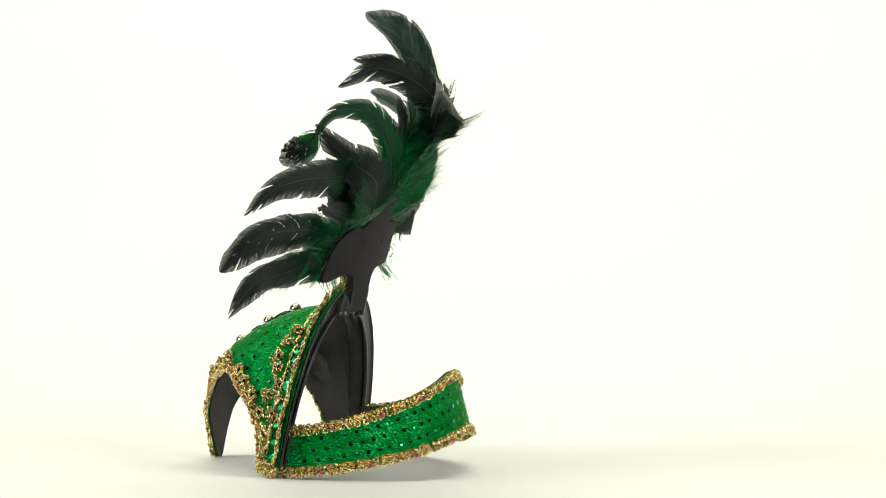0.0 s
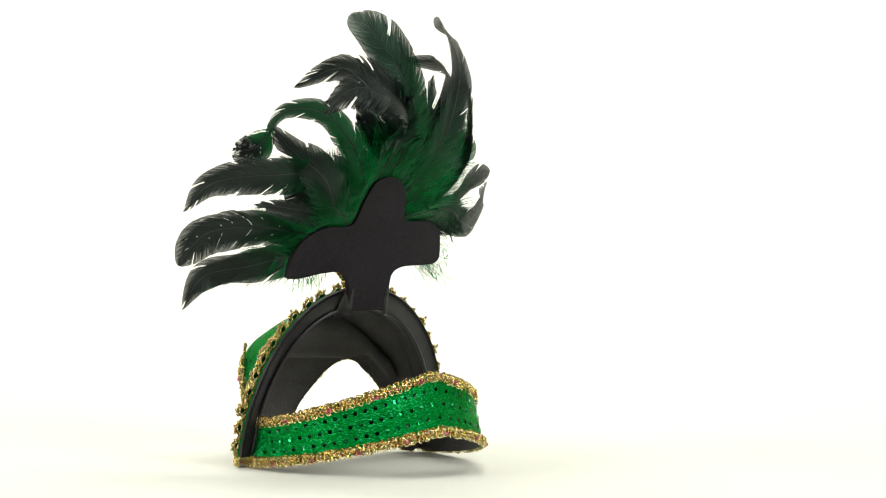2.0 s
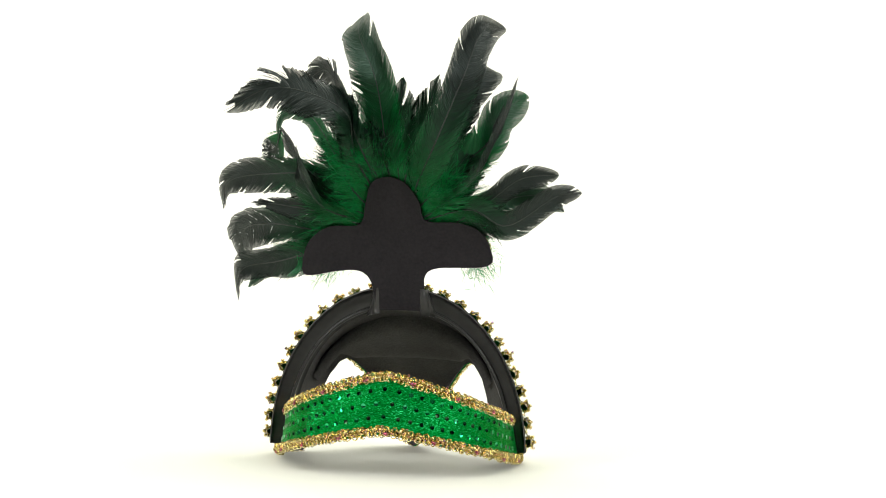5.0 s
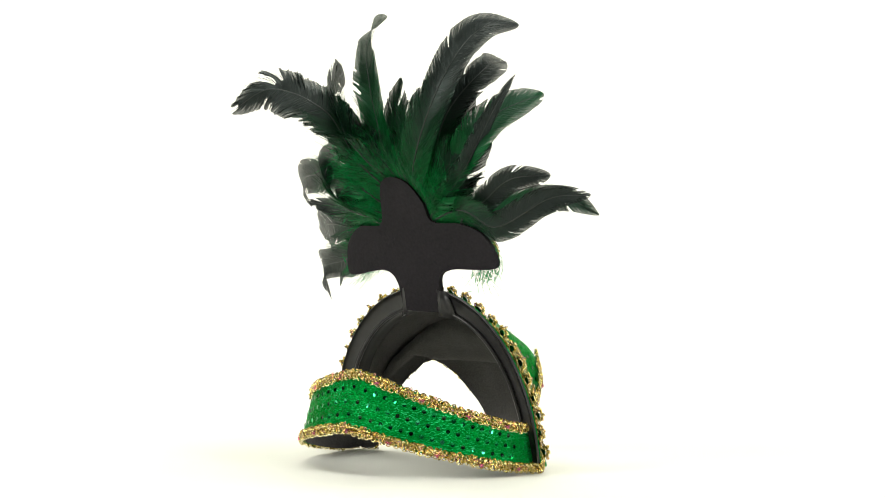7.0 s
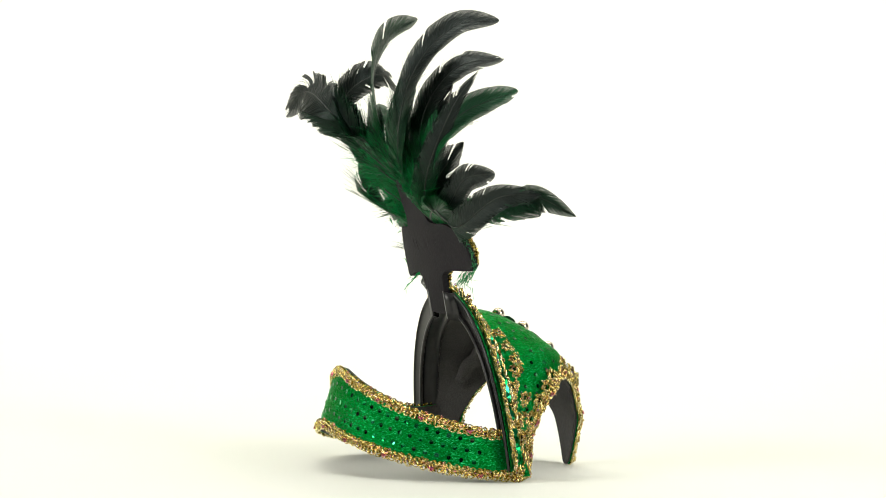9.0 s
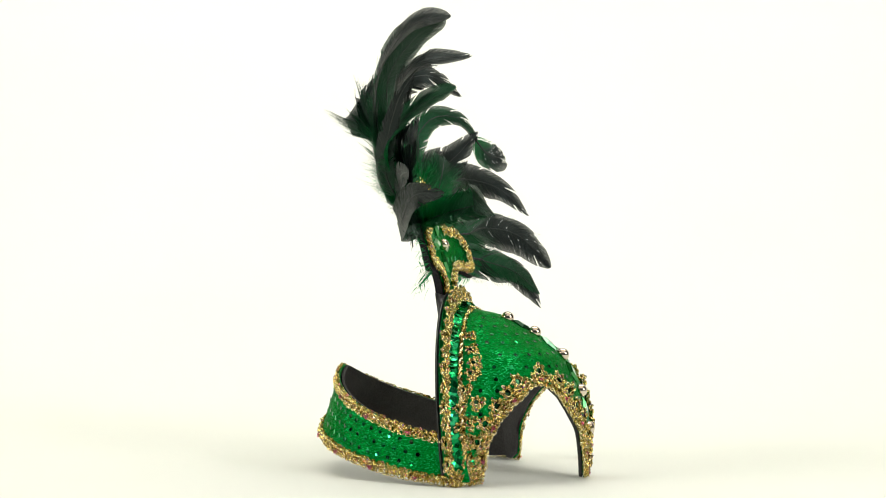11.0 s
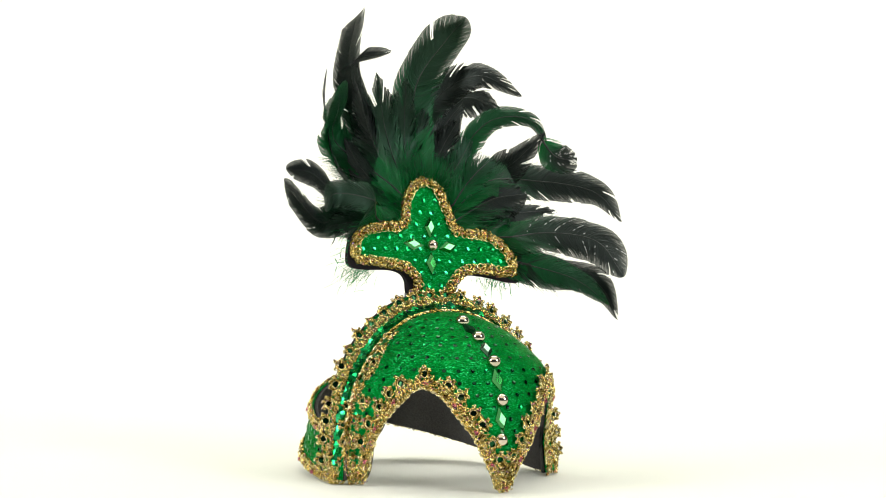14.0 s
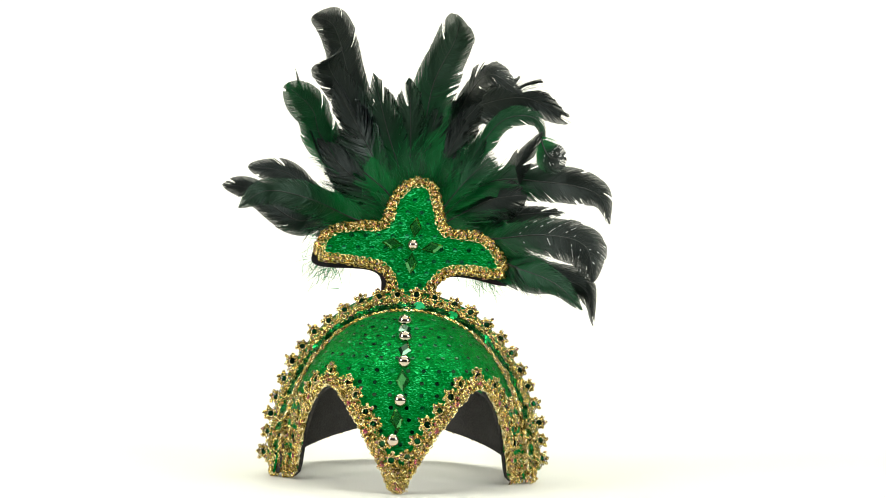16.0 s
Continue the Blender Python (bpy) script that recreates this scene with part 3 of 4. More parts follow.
def build_lace():
    P, N = edge_line()
    cord = cord_part("edge_lace", P + N * 0.0012, 0.0009, helmet, "gold lace with pink flecks along the eye openings")
    along(P + N * 0.0012, N, 0.0050, BRAIDS, "braid_loop", cord, inward=0.0020, jitter=0.2, scale=0.95)
    along(P + N * 0.0014, N, 0.0118, ROSETTES, "rosette", cord, inward=0.0034, jitter=0.12, scale=0.90, hearts=2)
    along(P + N * 0.0010, N, 0.0050, BRAIDS, "braid_loop", cord, inward=0.0056, jitter=0.3, scale=0.52)
    # arch: scallops over the outer rim, cord on the inner line
    A = [math.radians(4 + 172 * i / 120) for i in range(121)]
    rim = np.array([tuple(rim_point(a)) for a in A])
    inn = np.array([tuple(cord_point(a)) for a in A])
    nr = []
    for a in A:
        t = (rim_point(a) - cord_point(a)).normalized()
        d = (rim_point(a + 0.02) - rim_point(a - 0.02)).normalized()
        q = t.cross(d)
        out = Vector((math.cos(a), -0.4, math.sin(a)))
        nr.append(tuple(q if q.dot(out) > 0 else -q))
    nr = np.array(nr)
    rad = np.array([tuple(Vector((math.cos(a), 0.0, math.sin(a)))) for a in A])
    base = np.array([tuple(corner_point(a)) for a in A]) + rad * 0.0016 + np.array([0, -0.0010, 0])
    front = np.array([tuple(Vector((0.35 * math.cos(a), -1.0, 0.35 * math.sin(a))).normalized()) for a in A])
    arch = cord_part("arch_lace", base, 0.0009, helmet, "scalloped gold lace along the rim of the arch")
    y_dir = np.cross(front[60], base[61] - base[60])
    along(base, front, 0.0122, ROSETTES, "rosette", arch, turn=bool(np.dot(y_dir, rad[60]) < 0), jitter=0.10, scale=0.84)
    along(base, front, 0.0062, BRAIDS, "braid_loop", arch, jitter=0.25, scale=0.75)
    cord_part("arch_cord", inn + nr * 0.0018, 0.0015, helmet, "twisted gold cord between cap and arch band")
    # ear flaps: braid across the lower ends
    for side in (-1, 1):
        pts = [cap_point(side * s, 0.0065) for s in (0.85, 0.90, 0.95, 0.985)] + [Vector((XC + side * 0.0885, -0.062, 0.0065)), Vector((XC + side * 0.0900, -0.056, 0.0065))]
        Q = spline(pts, 30)
        nn = np.array([tuple(Vector((side * 1.0, -0.35, 0)).normalized())] * 30)
        flap = cord_part("flap_lace", Q + nn * 0.001, 0.0009, helmet, "gold braid wrapped round the ear flap")
        for dz in (-0.0026, 0.0022):
            along(Q + nn * 0.0014 + np.array([0, 0, dz]), nn, 0.0042, BRAIDS, "braid_loop", flap, jitter=0.25, scale=0.9)
        # columns of lace up the ear flap
        for sc, top, scale in ((0.985, 0.103, 0.62), (0.93, 0.060, 0.70)):
            zs = np.linspace(0.010, top, 40)
            col = np.array([tuple(cap_point(side * sc, z)) for z in zs])
            cn = np.array([tuple(cap_frame(side * sc, z)[1]) for z in zs])
            along(col + cn * 0.0014, cn, 0.0125 * (scale + 0.3), ROSETTES, "rosette", flap, turn=side > 0, inward=0.0, jitter=0.15, scale=scale)
            along(col[:30] + cn[:30] * 0.0012, cn[:30], 0.0055, BRAIDS, "braid_loop", flap, turn=side > 0, jitter=0.2, scale=0.5)
    # back band: braid on both edges
    for t, lab in ((0.93, "gold braid along the upper edge"), (0.05, "gold braid along the lower edge")):
        B = [math.pi * (-0.025 + 1.05 * i / 140) for i in range(141)]
        Q = np.array([tuple(band_point(b, t)) for b in B])
        nn = np.array([tuple(Vector((math.cos(b), math.sin(b), 0.12)).normalized()) for b in B])
        br = cord_part("band_braid", Q + nn * 0.0014, 0.0011, band, lab)
        along(Q + nn * 0.0012, nn, 0.0056, BRAIDS, "braid_loop", br, jitter=0.1, scale=1.0, hearts=6)


build_lace()


# ---- sequins ----
def disc_mesh(name, r, cup, foil):
    V = [(0, 0, -cup)]
    for k in range(10):
        w = 2 * math.pi * k / 10
        V.append((r * math.cos(w), r * math.sin(w), 0))
    F = [(0, 1 + k, 1 + (k + 1) % 10) for k in range(10)]
    me = bpy.data.meshes.new(name)
    me.from_pydata(V, [], F)
    me.materials.append(foil)
    return me


DOT, BIG_SEQUIN = disc_mesh("sequin", 0.00145, 0.00015, SEQUIN_UNLIT), disc_mesh("sequin", 0.0037, 0.0007, SEQUIN)
# the same small sequin in bright foil, its glint put into the colour
LIT_DOT = disc_mesh("sequin", 0.0016, 0.0002, SEQUIN)


def on_surface(p, nrm, along_dir, tilt):
    y = nrm.cross(along_dir).normalized()
    x = y.cross(nrm)
    return basis(p, x, y, nrm) @ pose(0, 0, 0, random.gauss(0, tilt), random.gauss(0, tilt), random.uniform(0, 360))


def build_sequins():
    random.seed(9)
    row = 0
    z = 0.010
    while z < 0.112:
        w = half_width(z)
        step = 0.0105 / max(w, 0.03)
        ang = -1.35 + (0.5 if row % 2 else 0) * step * 1.0
        while ang < 1.35:
            s = math.sin(ang)
            if z > edge_z(s) + 0.011 and abs(s) < 0.97:
                p, nrm, t = cap_frame(s, z)
                # a random few get the lit copy, the rest the darkened one
                share("sequin", LIT_DOT if random.random() < 0.07 else DOT, on_surface(p + nrm * 0.0016, nrm, t, 2.5), cap)
            ang += step
        z += 0.0078 if z < 0.09 else 0.005
        row += 1
    for r in range(3):
        n = 34
        for i in range(n):
            a = math.pi * (0.03 + 0.94 * (i + 0.5 * (r % 2)) / n)
            p = band_point(a, 0.28 + 0.22 * r)
            nrm = Vector((math.cos(a), math.sin(a), 0.12)).normalized()
            # about a third take the bright copy as painted glints
            share("sequin", LIT_DOT if random.random() < 0.35 else DOT, on_surface(p + nrm * 0.0016, nrm, Vector((0, 0, 1)), 4.0) @ Matrix.Diagonal((1.05, 1.05, 1, 1)), band)
    n = 58
    for i in range(n):
        a = math.radians(7 + 166 * i / (n - 1))
        c, r = cord_point(a), rim_point(a)
        t = (r - c).normalized()
        d = (rim_point(a + 0.02) - rim_point(a - 0.02)).normalized()
        nrm = t.cross(d)
        if nrm.dot(Vector((math.cos(a), -0.4, math.sin(a)))) < 0:
            nrm = -nrm
        p = c.lerp(corner_point(a), 0.55) + Vector((math.cos(a), 0, math.sin(a))) * 0.0020 + Vector((0, -0.0008, 0))
        side = Vector((math.cos(a), -0.45, math.sin(a))).normalized()
        share("sequin", BIG_SEQUIN, on_surface(p, side, d, 11), arch_band)


build_sequins()


# ---- beads and stones on the cap ----
def bead(r, parent, p):
    bm = bmesh.new()
    bmesh.ops.create_uvsphere(bm, u_segments=24, v_segments=14, radius=r)
    ob = part("bead", bm, PEARL, parent, "round champagne metal bead")
    ob.location = p
    return ob


def gem_mesh(name, w, h, d, material):
    """A lozenge stone with a flat table, bevelled facets and a flat back."""
    bm = bmesh.new()
    def ring(k, z):
        return [bm.verts.new((x * k, y * k, z)) for x, y in ((w, 0), (0, h), (-w, 0), (0, -h))]
    a, b, c = ring(1, 0), ring(1, d * 0.35), ring(0.55, d)
    for lo, hi in ((a, b), (b, c)):
        for k in range(4):
            bm.faces.new((lo[k], lo[(k + 1) % 4], hi[(k + 1) % 4], hi[k]))
    bm.faces.new(c)
    bm.faces.new(list(reversed(a)))
    me = bpy.data.meshes.new(name)
    bm.to_mesh(me)
    bm.free()
    me.materials.append(material)
    return me


STONE, STONE_DARK = gem_mesh("stone", 0.0047, 0.0085, 0.0028, GEM), gem_mesh("stone", 0.0046, 0.0078, 0.0026, GEM_DARK)


def build_front_row():
    for z, x in ((0.1095, -0.0012), (0.1000, -0.0004), (0.0855, -0.0002), (0.0615, -0.002), (0.0362, -0.006)):
        s = x / half_width(z)
        p, nrm, _ = cap_frame(s, z)
        bead(0.0047, cap, p + nrm * 0.0020)
    for z, x, me, tw in ((0.1048, -0.0008, STONE_DARK, 20), (0.0928, -0.0002, STONE_DARK, -14), (0.0740, -0.001, STONE, 4), (0.0490, -0.004, STONE, 8)):
        s = x / half_width(z)
        p, nrm, t = cap_frame(s, z)
        y = nrm.cross(t).normalized()
        share("stone", me, basis(p + nrm * 0.0012, y.cross(nrm), y, nrm) @ pose(0, 0, 0, 3, -3, tw), cap)


build_front_row()


# ---- crest ----
def crest_y(x, z):
    return float(np.interp(z, [0.10, 0.113, 0.135, 0.162, 0.186, 0.21], [-0.0375, -0.0350, -0.0305, -0.0235, -0.0145, -0.0040])) - 1.5 * (x - 0.008) ** 2


CARD = [(-0.0135, 0.112), (-0.0128, 0.134), (-0.022, 0.1435), (-0.059, 0.1462), (-0.0615, 0.158), (-0.054, 0.1715), (-0.038, 0.1775), (-0.0150, 0.1785), (-0.0105, 0.192), (-0.001, 0.2050), (0.0118, 0.2095),
        (0.0235, 0.2050), (0.0285, 0.191), (0.0335, 0.1745), (0.056, 0.172), (0.0715, 0.161), (0.077, 0.146), (0.0745, 0.1355), (0.050, 0.1395), (0.034, 0.1400), (0.0255, 0.132), (0.0215, 0.112)]
FACE = [(-0.0065, 0.128), (-0.0060, 0.138), (-0.016, 0.147), (-0.045, 0.1515), (-0.0565, 0.1535), (-0.0555, 0.164), (-0.047, 0.1715), (-0.030, 0.1745), (-0.0120, 0.1765), (-0.0065, 0.192), (0.0025, 0.2035), (0.0120, 0.2065),
        (0.0210, 0.2025), (0.0255, 0.189), (0.0310, 0.1725), (0.054, 0.1690), (0.067, 0.1590), (0.0720, 0.1475), (0.066, 0.1435), (0.048, 0.1455), (0.032, 0.1435), (0.0215, 0.133), (0.0200, 0.128)]


def outline(pts, n):
    P = [(x, 0.0, z) for x, z in pts]
    return spline(P, n)


def inside(x, z, poly):
    hit = False
    for (x1, _, z1), (x2, _, z2) in zip(poly, np.roll(poly, -1, axis=0)):
        if (z1 > z) != (z2 > z) and x < (x2 - x1) * (z - z1) / (z2 - z1) + x1:
            hit = not hit
    return hit


def plate(name, pts, n, front, back, material, parent, label):
    """A flat shape with thickness, bent to the crest's curve. front, back: offsets of its two faces."""
    O = outline(pts, n)
    bm = bmesh.new()
    vs = [bm.verts.new((x, 0, z)) for x, _, z in O]
    bm.faces.new(vs)
    bmesh.ops.triangulate(bm, faces=bm.faces[:])
    for _ in range(3):
        long = [e for e in bm.edges if e.calc_length() > 0.009]
        if long:
            bmesh.ops.subdivide_edges(bm, edges=long, cuts=1)
            bmesh.ops.triangulate(bm, faces=bm.faces[:])
    ext = bmesh.ops.extrude_face_region(bm, geom=bm.faces[:])
    moved = {g for g in ext["geom"] if isinstance(g, bmesh.types.BMVert)}
    for v in bm.verts:
        y = crest_y(v.co.x, v.co.z)
        v.co.y = y - front if v in moved else y + back
    bmesh.ops.recalc_face_normals(bm, faces=bm.faces[:])
    return part(name, bm, material, parent, label, smooth=False)


def build_crest():
    card = plate("crest", CARD, 150, 0.0005, 0.0040, FOAM, helmet, "black foam back of the cross-shaped crest")
    plate("crest_face", FACE, 130, 0.0022, 0.0, FABRIC, card, "green lurex face of the crest")
    O = outline(FACE, 170)
    P = np.array([(x, crest_y(x, z) - 0.0030, z) for x, _, z in O])
    N = np.array([(0.0, -0.95, 0.3)] * len(P))
    br = cord_part("crest_braid", P, 0.0011, card, "gold braid with pink flecks round the crest")
    along(P, N, 0.0047, BRAIDS, "braid_loop", br, jitter=0.15, scale=1.02)
    sx, sz = 0.0083, 0.1621

    def at(x, z, off):
        return Vector((x, crest_y(x, z) - off, z))

    bead(0.0042, card, at(sx, sz, 0.0052))
    zdir = Vector((0, -0.955, 0.29)).normalized()
    for dx, dz, ang, k in ((0.0015, 0.0125, -6, 0.95), (-0.001, -0.0130, -4, 0.95), (-0.0145, 0.0005, 82, 0.95), (0.0140, -0.0015, 100, 0.95)):
        x = Vector((1, 0, 0))
        y = zdir.cross(x)
        share("stone", STONE, basis(at(sx + dx, sz + dz, 0.0026), x, y, zdir) @ pose(0, 0, 0, random.uniform(-4, 4), random.uniform(-4, 4), ang) @ Matrix.Diagonal((k, k, k, 1)), card)
    random.seed(3)
    F = outline(FACE, 80)
    for i in range(14):
        for j in range(9):
            x, z = -0.055 + i * 0.0098 + (j % 2) * 0.0049, 0.134 + j * 0.0085
            if inside(x, z, F) and min(math.hypot(x - q[0], z - q[2]) for q in F) > 0.0055 and math.hypot(x - sx, z - sz) > 0.006:
                y = zdir.cross(Vector((1, 0, 0)))
                share("sequin", LIT_DOT, basis(at(x, z, 0.0027), Vector((1, 0, 0)), y, zdir) @ pose(0, 0, 0, random.gauss(0, 4), random.gauss(0, 4), 0), card)


build_crest()


def neck_support():
    # glossy black vinyl gussets that hold the crest on the arch
    for side in (-1, 1):
        pts = []
        for i in range(5):
            for j in range(4):
                u, v = i / 4, j / 3
                x = 0.0040 + side * (0.0150 + 0.0110 * u * (1 - 0.55 * v))
                pts.append(Vector((x, -0.0335 + 0.004 * v - 0.006 * u + 0.002 * math.sin(6 * u), 0.1095 + 0.0195 * v - 0.003 * u)))
        sheet("gusset", pts, 5, 4, 0.0015, VINYL, helmet, "glossy black vinyl gusset at the crest's foot", flip=side > 0)


neck_support()


# ---- feathers ----
def crest_shadow():
    """Distance in front view from the crest's card, on a 1 mm grid."""
    O = outline(CARD, 150)
    xs, zs = np.arange(-0.10, 0.12, 0.001), np.arange(0.10, 0.24, 0.001)
    gx, gz = np.meshgrid(xs, zs, indexing="ij")
    d = np.full(gx.shape, 9.0)
    hit = np.zeros(gx.shape, dtype=bool)
    for (x1, _, z1), (x2, _, z2) in zip(O, np.roll(O, -1, axis=0)):
        d = np.minimum(d, np.hypot(gx - x1, gz - z1))
        if z1 != z2:
            hit ^= ((z1 > gz) != (z2 > gz)) & (gx < (x2 - x1) * (gz - z1) / (z2 - z1) + x1)
    return np.where(hit, 0.0, d)


CARD_DIST = crest_shadow()


def tuck(V):
    """Feather roots lie between the crest's card and its face: keeps points inside that gap near the card."""
    V = np.array([tuple(v) for v in V])
    i = np.clip(((V[:, 0] + 0.10) / 0.001).round().astype(int), 0, CARD_DIST.shape[0] - 1)
    k = np.clip(((V[:, 2] - 0.10) / 0.001).round().astype(int), 0, CARD_DIST.shape[1] - 1)
    d = CARD_DIST[i, k]
    off = (V[:, 0] < -0.099) | (V[:, 0] > 0.118) | (V[:, 2] > 0.238)
    d = np.where(off, 9.0, d)
    mid = np.interp(V[:, 2], [0.10, 0.113, 0.135, 0.162, 0.186, 0.21], [-0.0375, -0.0350, -0.0305, -0.0235, -0.0145, -0.0040]) - 1.5 * (V[:, 0] - 0.008) ** 2 - 0.0008
    V[:, 1] = np.clip(V[:, 1], mid - 0.0003 - 2.2 * d, mid + 0.0005 + 1.1 * d)
    return V


def feather(ctrl, width, material, seed, fluff=0.45, face=(0, -1, 0.15), tipw=0.5, twist=0.0, gaps=0.12, lean=0.80, cup=0.13, ragged=0.022, dense=1.0, fine=1.0, label="", speck=False, edge=None):
    """A cock feather: a tapered quill along ctrl, a vane of barbs that sweep forward and cling in clumps, and loose down at the root.
    fluff: share of the length with loose barbs; tipw: roundness of the tip; gaps: how often the vane splits; edge: the way the vane spreads from the quill."""
    rnd = random.Random(seed)
    n = 80
    P = tuck(spline(ctrl, n))
    T = np.gradient(P, axis=0)
    T /= np.linalg.norm(T, axis=1, keepdims=True)
    L = length(P)
    fv = Vector(face).normalized()
    NR = []
    for i in range(n):
        t = Vector(T[i])
        nrm = Matrix.Rotation(twist * (i / n - 0.3), 3, t) @ (fv - t * fv.dot(t)).normalized()
        if edge:
            nrm = t.cross(Vector(edge)).normalized()
            nrm = nrm if nrm.dot(Vector(NR[-1]) if NR else fv) > 0 else -nrm
        NR.append(tuple(nrm))
    NR = np.array(NR)
    for _ in range(4):
        NR[1:-1] = (NR[:-2] + NR[1:-1] * 2 + NR[2:]) / 4
    V, F, U = [], [], []
    segs = 6

    def at(u):
        x = min(max(u, 0.0), 1.0) * (n - 1)
        i = min(int(x), n - 2)
        fr = x - i
        p = Vector(P[i] * (1 - fr) + P[i + 1] * fr)
        t = Vector(T[i] * (1 - fr) + T[i + 1] * fr).normalized()
        nrm = Vector(NR[i] * (1 - fr) + NR[i + 1] * fr)
        return p, t, (nrm - t * nrm.dot(t)).normalized()

    s0 = 0.42 + 0.42 * tipw
    ph = [rnd.uniform(0, 6.28) for _ in range(4)]

    def half(u, side):
        w = width * 0.46 * min(1.0, 0.40 + 1.9 * u)
        w *= 1 + 0.06 * math.sin(9 * u + ph[0] + side) + 0.04 * math.sin(23 * u + ph[1] - side)
        if u > s0:
            x = min((u - s0) / (1 - s0), 1.0)
            w *= max(1 - x ** 2.1, 0.0) ** (0.95 - 0.45 * tipw)
        return w

    def reach(u):
        return min(width * 0.5 / math.tan(lean) / L, (1 - u) * 0.86)

    for side in (-1, 1):
        start = 0.10 if fluff < 0.5 else 0.30
        nb = int(L * (1 - start) / 0.0007)
        k, last = 0, None
        while k <= nb:
            # one clump of barbs whose ends lean together
            size = rnd.randint(6, 48) if rnd.random() > gaps else rnd.randint(2, 7)
            pull = min(0.10 + 0.7 * gaps, 0.6) * rnd.uniform(0.05, 1.0) * min(1.0, 16 / size)
            grow, bend = rnd.gauss(0, 0.015 + 0.9 * ragged), rnd.gauss(0, 0.05 + 0.3 * gaps)
            lift = rnd.gauss(0, 0.05 + 0.14 * gaps)
            cut = rnd.choice((3, 4, 5, 6)) if gaps < 0.25 else rnd.choice((2, 3, 4, 5))
            mid = start + (0.998 - start) * min((k + size / 2) / nb, 1.0)
            for q in range(size):
                if k > nb:
                    break
                u = start + (0.998 - start) * k / nb
                end = u + reach(u)
                own = min(end, 1.0)
                end += pull * (mid + reach(mid) - end) + bend * width / L * 0.3
                end = min(max(end, u + 0.002), 1.0)
                ln = half(end, side) * (1 + grow + rnd.gauss(0, 0.4 * ragged))
                o = len(V)
                for j in range(segs + 1):
                    w = j / segs
                    p, t, nrm = at(u + (own - u) * (0.55 * w + 0.45 * w * w) + (end - own) * w ** 3)
                    sd = t.cross(nrm) * side
                    V.append(p + sd * ln * w ** 0.92 + nrm * (lift * w - cup) * ln * w * w)
                    U.append((u, w))
                if last is not None:
                    for j in range(cut if q == 0 else segs):
                        F.append((last + j, o + j, o + j + 1, last + j + 1))
                last = o
                k += 1
        # loose single barbs: a thin fringe on the edge, down at the root
        nl = int(L / 0.00045 * dense)
        for k in range(nl):
            u = 0.02 + 0.93 * (k + rnd.random()) / nl
            loose = max(0.0, 1 - u / max(fluff, 0.01))
            if loose == 0 and rnd.random() < 0.35:
                continue
            p, t, nrm = at(u)
            o = len(V)
            h0 = (0.00022 if loose == 0 else 0.00036 - 0.00014 * loose) * (0.5 + 0.5 * fine)
            if loose == 0:
                end = min(u + reach(u) * rnd.uniform(0.9, 1.08), 1.0)
                ln = half(end, side) * rnd.uniform(0.9, 1.07 + 0.8 * ragged)
                lift = rnd.gauss(0, 0.10)
                for q in range(5):
                    w = q / 4
                    c0, tt, nn = at(u + (end - u) * (0.55 * w + 0.45 * w * w))
                    c0 = c0 + tt.cross(nn) * side * ln * w ** 0.92 + nn * (lift - cup) * ln * w * w
                    h = h0 * (1 - 0.7 * w ** 3)
                    V += [c0 - tt * h, c0 + tt * h]
                    U += [(u, w)] * 2
            else:
                sd = t.cross(nrm) * side
                ang = max(lean - 0.22 * u + loose * rnd.gauss(0.10, 0.35), 0.25)
                ln = width * 0.48 * min(1.0, 0.50 + 1.6 * u) * (1 + rnd.gauss(0, 0.08) + 0.3 * loose * rnd.random()) / max(math.sin(min(ang, 1.2)), 0.5 + 0.35 * loose)
                ln = min(ln, (1 - u) * L * 0.7)
                d0 = (t * math.cos(ang) + sd * math.sin(ang) + nrm * (rnd.gauss(0, 0.05) + loose * rnd.gauss(0, 0.5))).normalized()
                curl = nrm * loose * rnd.gauss(0, 0.22) + t * (0.35 + loose * rnd.gauss(0, 0.2))
                for q in range(5):
                    w = q / 4
                    c0 = p + (d0 * w - nrm * (cup * w * w) + curl * w * w) * ln
                    h = h0 * (1 - 0.7 * w ** 3)
                    V += [c0 - t * h, c0 + t * h]
                    U += [(u, w)] * 2
            for q in range(4):
                F.append((o + 2 * q, o + 2 * q + 1, o + 2 * q + 3, o + 2 * q + 2))
    V = tuck(V).tolist()
    ob = raw_part("feather", V, F, material, helmet, label, uvs=U)
    m = int(n * 0.985)
    qv, qf = tube(P[:m], [0.0007 * (1 - i / n) + 0.00016 for i in range(m)], 5)
    raw_part("quill", qv, qf, QUILL_D, ob)
    if speck:
        pile = Pile()
        for k in range(8):
            u = 0.42 + 0.065 * k + rnd.uniform(-0.015, 0.015)
            for side in (-1, 1):
                line = []
                for q in range(9):
                    w = 0.12 + 0.85 * q / 8
                    c0, tt, nn = at(min(u + reach(u) * (0.55 * w + 0.45 * w * w), 1.0))
                    ln = half(min(u + reach(u), 1.0), side)
                    line.append(c0 + tt.cross(nn) * side * ln * w ** 0.92 - nn * cup * ln * w * w)
                for a in range(8):
                    if rnd.random() < 0.3:
                        pile.wire([line[a], line[a].lerp(line[a + 1], 0.85)], 0.00032, 4)
        raw_part("white_fleck", pile.v, pile.f, WHITE_BARB, ob, "white cross bars")
    return ob


